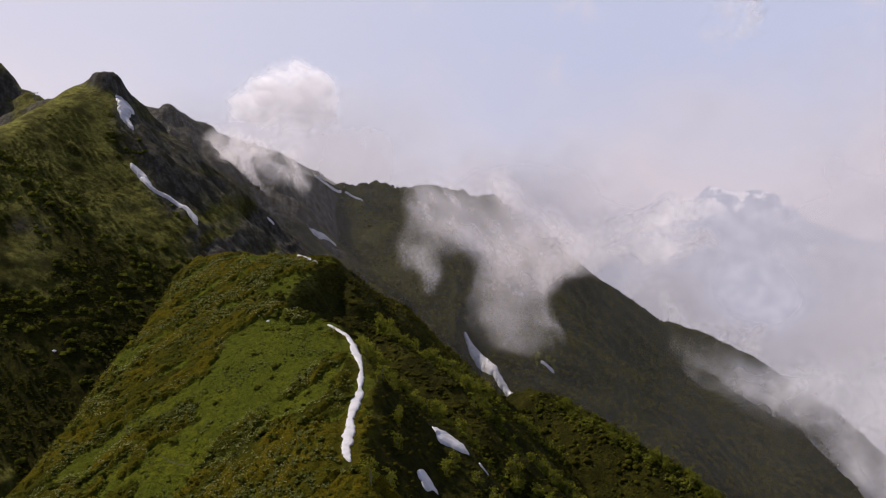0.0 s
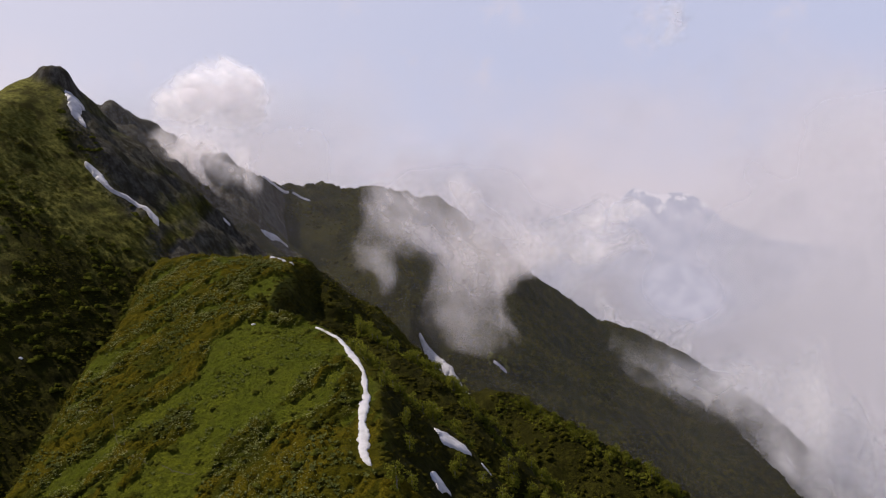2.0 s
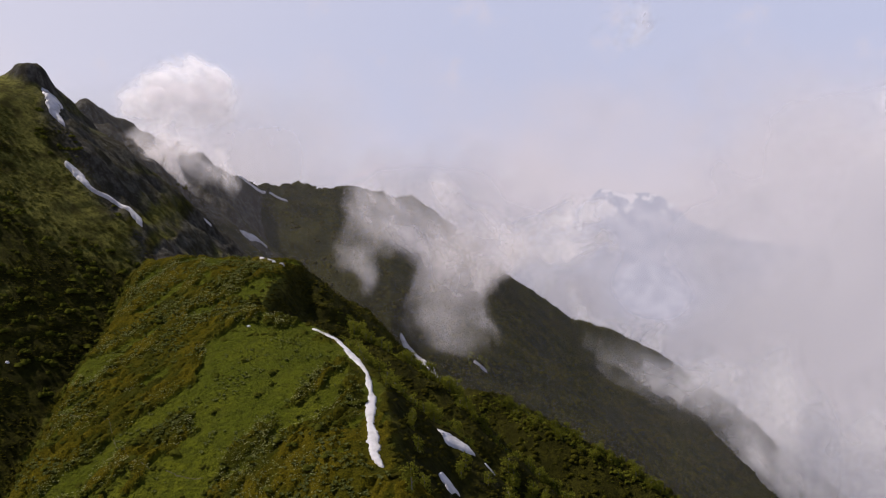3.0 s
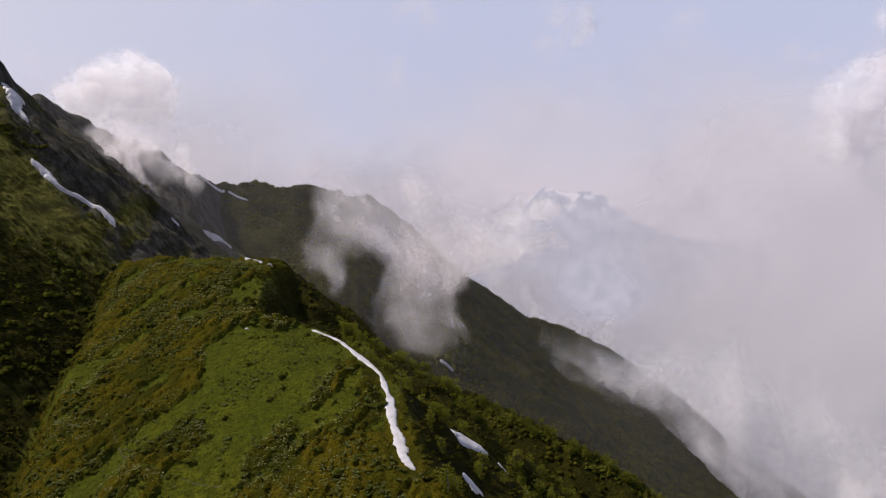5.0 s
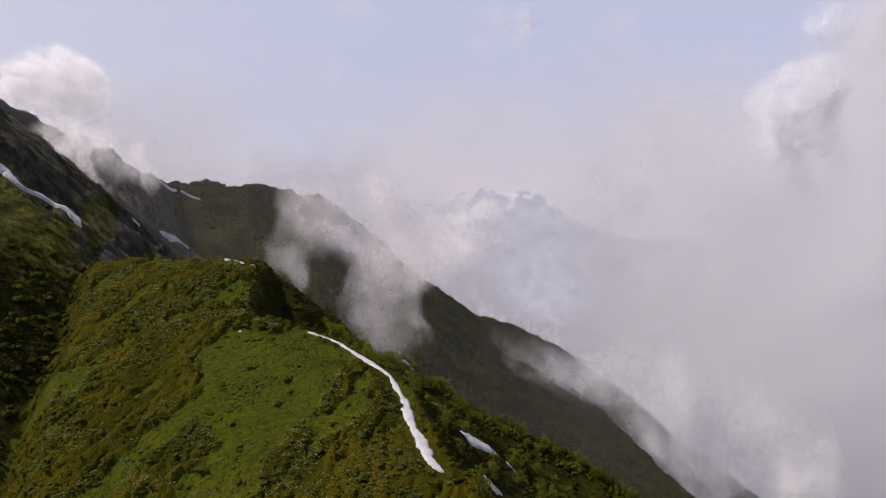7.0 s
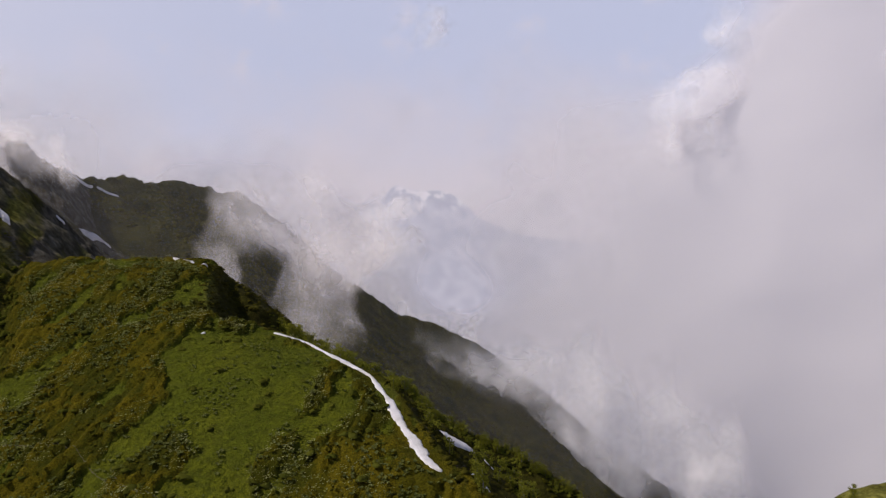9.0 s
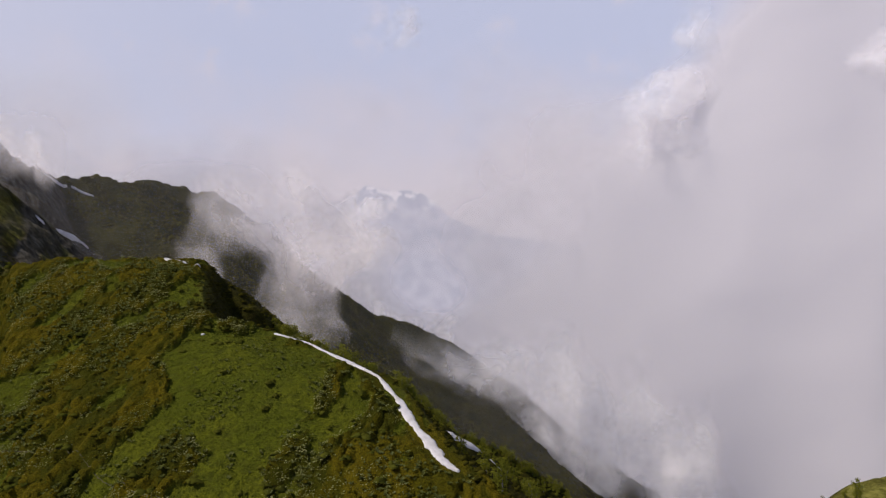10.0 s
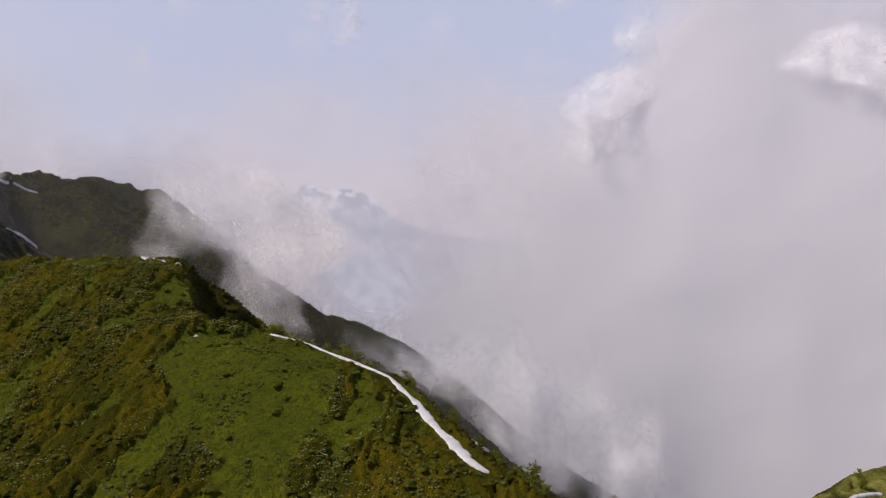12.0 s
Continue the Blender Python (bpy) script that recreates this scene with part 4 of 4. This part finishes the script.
def facing_axes(centre):
    """The level directions away from the valley's middle and across it."""
    away = np.array([centre[0] + 45, centre[1] - 12, 0.0])
    away /= np.hypot(*away[:2])
    return away, np.array([away[1], -away[0], 0.0])


def cloud(name, blobs, label, mat, layers=7, seed=1, scale=30.0, step=2.0, thick=1.0, tear=1.0, drape=0.5, slant=0.0):
    """Drifting vapour as wavy veils one behind the other. blobs: (x, y, z, half-width along, deep, up, weight).
    tear: how far its edges are torn; drape: below 1 the wisps are drawn out downwards; slant: how far they lean."""
    xs = np.array([b[:3] for b in blobs], float)
    centre = xs.mean(0)
    away, along = facing_axes(centre)
    rel = xs - centre
    ru, rw, rv, wt = (np.array([b[k] for b in blobs], float) for k in (3, 4, 5, 6))
    bu, bw, bv = rel @ along, rel @ away, rel[:, 2]
    U, V = np.meshgrid(np.arange((bu - 1.9 * ru).min(), (bu + 1.9 * ru).max() + step, step), np.arange((bv - 1.9 * rv).min(), (bv + 1.9 * rv).max() + step, step))
    tip = max((-0.45, 0.45), key=lambda t: abs(float(np.dot(-away + np.array([0, 0, t]), SUN))))          # veils lie across the sunlight
    w0, w1 = (bw - rw).min(), (bw + rw).max()
    fine = max(2, 1 + int(math.log(scale / (2.0 * step)) / math.log(2.07)))          # no grain below the mesh's own
    px, py, pz, dens = [], [], [], []
    for k in range(layers):
        w = w0 + (w1 - w0) * (k + 0.5) / layers
        W = w + tip * V + 0.6 * scale * (fbm2(U / (1.7 * scale) + 7 * k, V / (1.7 * scale) - 3 * k, 2, seed + k, 0.4) - 0.5)
        px.append(centre[0] + U * along[0] + W * away[0])
        py.append(centre[1] + U * along[1] + W * away[1])
        pz.append(centre[2] + V)
        a, b, c = (U + slant * V) / scale, V * drape / scale, w / scale * 0.25
        bend = fbm3(a * 0.8 + 5, b * 1.2, c, 3, seed + 31) - 0.5
        bend2 = fbm3(a * 0.8, b * 1.2 + 9, c, 3, seed + 47) - 0.5
        body = np.zeros(U.shape)
        for j in range(len(blobs)):
            r2 = ((U + 1.5 * tear * scale * bend - bu[j]) / (1.7 * ru[j])) ** 2 + ((V + 1.5 * tear * scale * bend2 - bv[j]) / (1.7 * rv[j])) ** 2 + ((w - bw[j]) / (2.2 * rw[j])) ** 2
            body = body + 0.75 * wt[j] * np.clip(1 - r2, 0, 1) ** 2
        n = np.clip(0.5 + 2.6 * (fbm3(a + 2.2 * bend, b + 2.2 * bend2, c, fine, seed, 0.58) - 0.5), 0, 1)
        d = thick * smooth(0.0, 1.0, body - 0.75 * tear * (1 - n) + 0.12 * tear) * (0.35 + 0.9 * n) * smooth(0.0, 0.12, body) / layers
        dens.append(1 - np.exp(-4.0 * d))
    return tagged(grid_mesh(name, px, py, pz, dens, mat), label, "cloud", kind="stuff")


def cloud_bank(name, radius, az0, az1, z0, z1, top, seed, scale, label, mat, lean=0.6, cols=380, rows=230):
    """A tall bank of cloud, curved round the valley. top: heights of its upper edge at angles from north."""
    az, zz = np.meshgrid(np.radians(np.linspace(az0, az1, cols)), np.linspace(z0, z1, rows))
    deg = np.degrees(az)
    edge = np.interp(np.linspace(az0, az1, cols), [a for a, _ in top], [h for _, h in top])
    pad = np.pad(edge, 14, mode="edge")
    edge = np.mean([pad[k:k + cols] for k in range(29)], axis=0)[None, :]
    n = fbm3(az * radius / scale, zz / scale, zz * 0 + seed, 4, seed, 0.55)
    n2 = fbm3(az * radius / (scale * 3), zz / (scale * 3), zz * 0 + seed, 3, seed + 9)
    low = lean * (1 - 0.7 * smooth(24, 52, deg))
    bend = np.sqrt(zz ** 2 + 420.0 ** 2)
    R = radius + lean * (1 - 0.7 * smooth(24, 52, deg)) * 0.5 * (zz + bend) + low * 0.5 * (zz - bend) + 0.4 * scale * (n2 - 0.5) + 0.05 * scale * (n - 0.5)
    d = 1.7 * smooth(edge + 330, edge - 430, zz + 640 * (n - 0.5) + 420 * (n2 - 0.5))
    gap = np.exp(-(((deg - 23.0 + 0.012 * (zz - 60)) / 2.6) ** 2 + ((zz - 55) / 62.0) ** 2) * 1.0)        # a hole towards the blue far side of the valley
    d = d * (1 - 0.95 * np.clip(2.2 * gap * (0.25 + 1.2 * n), 0, 1))
    rift = np.exp(-(((deg - 20.5) / 4.2) ** 2 + ((zz - 305) / 58.0) ** 2))                                  # thinner air before the far summit
    d = d * (1 - 0.9 * np.clip(1.5 * rift * (0.4 + n), 0, 1))
    d = d * smooth(z1, z1 - 260, zz) * smooth(az0, az0 + 14, deg) * smooth(az1, az1 - 8, deg)
    ob = sheet(name, -45 + R * np.sin(az), 12 + R * np.cos(az), zz, mat, {"vapour": np.clip(d, 0, 1.6)})
    return tagged(ob, label, "cloud", kind="stuff")


MAT_BANK = cloud_material("cloud_bank_vapour", 0.0025, (0.75, 0.73, 0.77), 0.75)
MAT_MIST = cloud_material("low_mist_vapour", 0.018, (0.86, 0.84, 0.86), 0.45)
MAT_VEIL = cloud_material("ridge_mist_vapour", 0.05, (0.94, 0.90, 0.91), 0.35)
MAT_HAZE = cloud_material("thin_haze_vapour", 0.006, (0.84, 0.79, 0.75), 0.8)
MAT_HEAP = cloud_material("heaped_cloud_vapour", 0.012, (0.95, 0.93, 0.95), 0.85)
cloud_bank("valley_cloud", 1700, -20, 115, -720, 1250, [(-20, 190), (5, 190), (13, 150), (20, 110), (24, 160), (30, 330), (36, 440), (40, 520), (44, 700), (48, 860), (52, 800), (56, 600), (60, 520), (66, 600), (115, 760)],
           5, 300, "huge soft grey-white cloud filling the valley", MAT_BANK)
cloud("ridge_mist", [(3, 440, 201, 19, 18, 18, 0.55), (15, 440, 207, 26, 18, 13, 0.6), (37, 440, 191, 31, 18, 24, 1.15), (14, 440, 172, 26, 18, 24, 0.7), (41, 440, 158, 23, 18, 33, 0.85), (31, 440, 139, 12, 18, 18, 0.55), (68, 440, 177, 28, 18, 14, 0.75), (52, 440, 202, 24, 18, 19, 0.9), (63, 440, 190, 26, 18, 16, 0.7)], "thin white mist drifting over the ridge", MAT_VEIL, seed=3, scale=26, step=0.8, layers=6, thick=0.8, tear=0.95, drape=0.5, slant=0.3)
cloud("summit_mist", [(-124, 470, 245, 21, 8, 12, 1.0), (-110, 470, 236, 23, 8, 13, 1.0), (-95, 470, 230, 14, 8, 8, 0.6), (-135, 470, 249, 11, 8, 9, 0.6)], "small wisp of mist on the cliff top", MAT_VEIL, seed=5, scale=14, step=0.8, layers=5, thick=0.75, tear=0.8, drape=0.7)
cloud("slope_mist", [(277, 800, 60, 70, 28, 28, 0.7), (330, 800, 26, 72, 28, 39, 0.9), (370, 800, -9, 54, 28, 37, 0.9)], "faint mist over the lower ridge", MAT_MIST, seed=7, scale=44, step=2.0, layers=5, thick=0.6)
cloud("valley_mist", [(402, 790, 28, 50, 32, 36, 0.6), (440, 790, -5, 60, 32, 50, 0.8), (350, 790, -68, 58, 32, 37, 1.0), (413, 790, -83, 77, 32, 46, 1.2), (478, 790, -83, 87, 32, 66, 1.2), (546, 790, -95, 99, 32, 91, 1.2), (322, 790, -94, 47, 32, 27, 0.8)],
      "white mist rising from the valley", MAT_MIST, seed=8, scale=70, step=2.8, layers=5, thick=1.15)
cloud("billow", [(363, 1500, 196, 68, 40, 51, 0.9), (431, 1500, 184, 80, 40, 57, 1.0), (396, 1500, 139, 68, 40, 41, 0.7), (306, 1500, 214, 67, 40, 50, 0.6)],
      "bright soft cloud swelling behind the ridge", MAT_MIST, seed=21, scale=70, step=4.0, layers=5, thick=1.0, drape=1.0)
cloud("billow", [(284, 1030, 111, 47, 25, 28, 0.9), (328, 1030, 70, 56, 25, 28, 1.0), (379, 1030, 52, 49, 25, 24, 0.9)], "low white cloud hugging the far side of the ridge", MAT_MIST, seed=23, scale=36, step=3.0, layers=5, thick=0.8, tear=0.8, drape=1.0)
cloud("cumulus", [(-512, 2451, 667, 56, 40, 63, 1.0), (-448, 2463, 649, 78, 40, 74, 1.0), (-383, 2473, 629, 55, 40, 52, 0.8), (-569, 2439, 610, 70, 40, 59, 0.7), (-627, 2425, 578, 66, 40, 48, 0.6), (-491, 2455, 574, 110, 40, 66, 0.7), (-405, 2470, 568, 74, 40, 48, 0.5)],
      "bright heaped cloud behind the ridge", MAT_HEAP, seed=12, scale=75, step=3.6, layers=3, thick=0.75, tear=0.55, drape=1.0)
cloud("cumulus", [(1130, 1438, 486, 57, 30, 57, 0.9), (1179, 1395, 502, 59, 30, 54, 0.9), (1215, 1361, 467, 69, 30, 62, 0.7), (1104, 1460, 435, 41, 30, 44, 0.8), (1129, 1440, 368, 62, 30, 54, 0.6), (1173, 1400, 399, 74, 30, 69, 0.6)],
      "bright cloud head above the valley cloud", MAT_HEAP, seed=14, scale=55, step=3.0, layers=3, thick=0.26, tear=0.55, drape=1.0)
cloud("cumulus", [(1229, 1437, 620, 60, 30, 52, 0.6), (1263, 1406, 636, 58, 30, 50, 0.7), (1290, 1380, 586, 63, 30, 58, 0.5)],
      "pale upper cloud head against the blue", MAT_HEAP, seed=17, scale=55, step=3.0, layers=3, thick=0.19, tear=0.55, drape=1.0)
cloud("cumulus", [(1393, 1058, 508, 49, 30, 39, 0.7), (1419, 1020, 521, 60, 30, 49, 0.9), (1449, 973, 508, 73, 30, 53, 1.0), (1480, 920, 507, 80, 30, 53, 1.0), (1433, 999, 472, 66, 30, 39, 0.6), (1465, 947, 454, 80, 30, 39, 0.6)],
      "white ragged cloud top high over the valley", MAT_HEAP, seed=15, scale=55, step=3.0, layers=3, thick=0.26, tear=0.55, drape=1.0)
cloud("cloud_wisp", [(850, 2338, 817, 90, 40, 42, 0.8), (925, 2312, 835, 60, 40, 30, 0.5)], "faint torn scrap of high cloud", MAT_HEAP, seed=33, scale=70, step=6.0, layers=3, thick=0.2, drape=1.2)


def haze(name, y, x0, x1, z0, z1, alpha, label):
    """Thin air-blue veil before far slopes, fading out on every side."""
    x, z = np.meshgrid(np.linspace(x0, x1, 60), np.linspace(z0, z1, 40))
    u, v = (x - x0) / (x1 - x0), (z - z0) / (z1 - z0)
    d = alpha * smooth(0, 0.3, u) * smooth(1, 0.7, u) * smooth(0, 0.3, v) * smooth(1, 0.7, v)
    return tagged(sheet(name, x, y + 0 * z, z, MAT_HAZE, {"vapour": d}), label, "haze", kind="stuff")


haze("thin_haze", 428, -260, 360, -60, 420, 0.072, "faint haze before the far rock faces")
haze("distant_haze", 1180, -560, 60, 140, 440, 0.30, "pale haze before the farthest ridge")
scene.cycles.transparent_max_bounces = 64
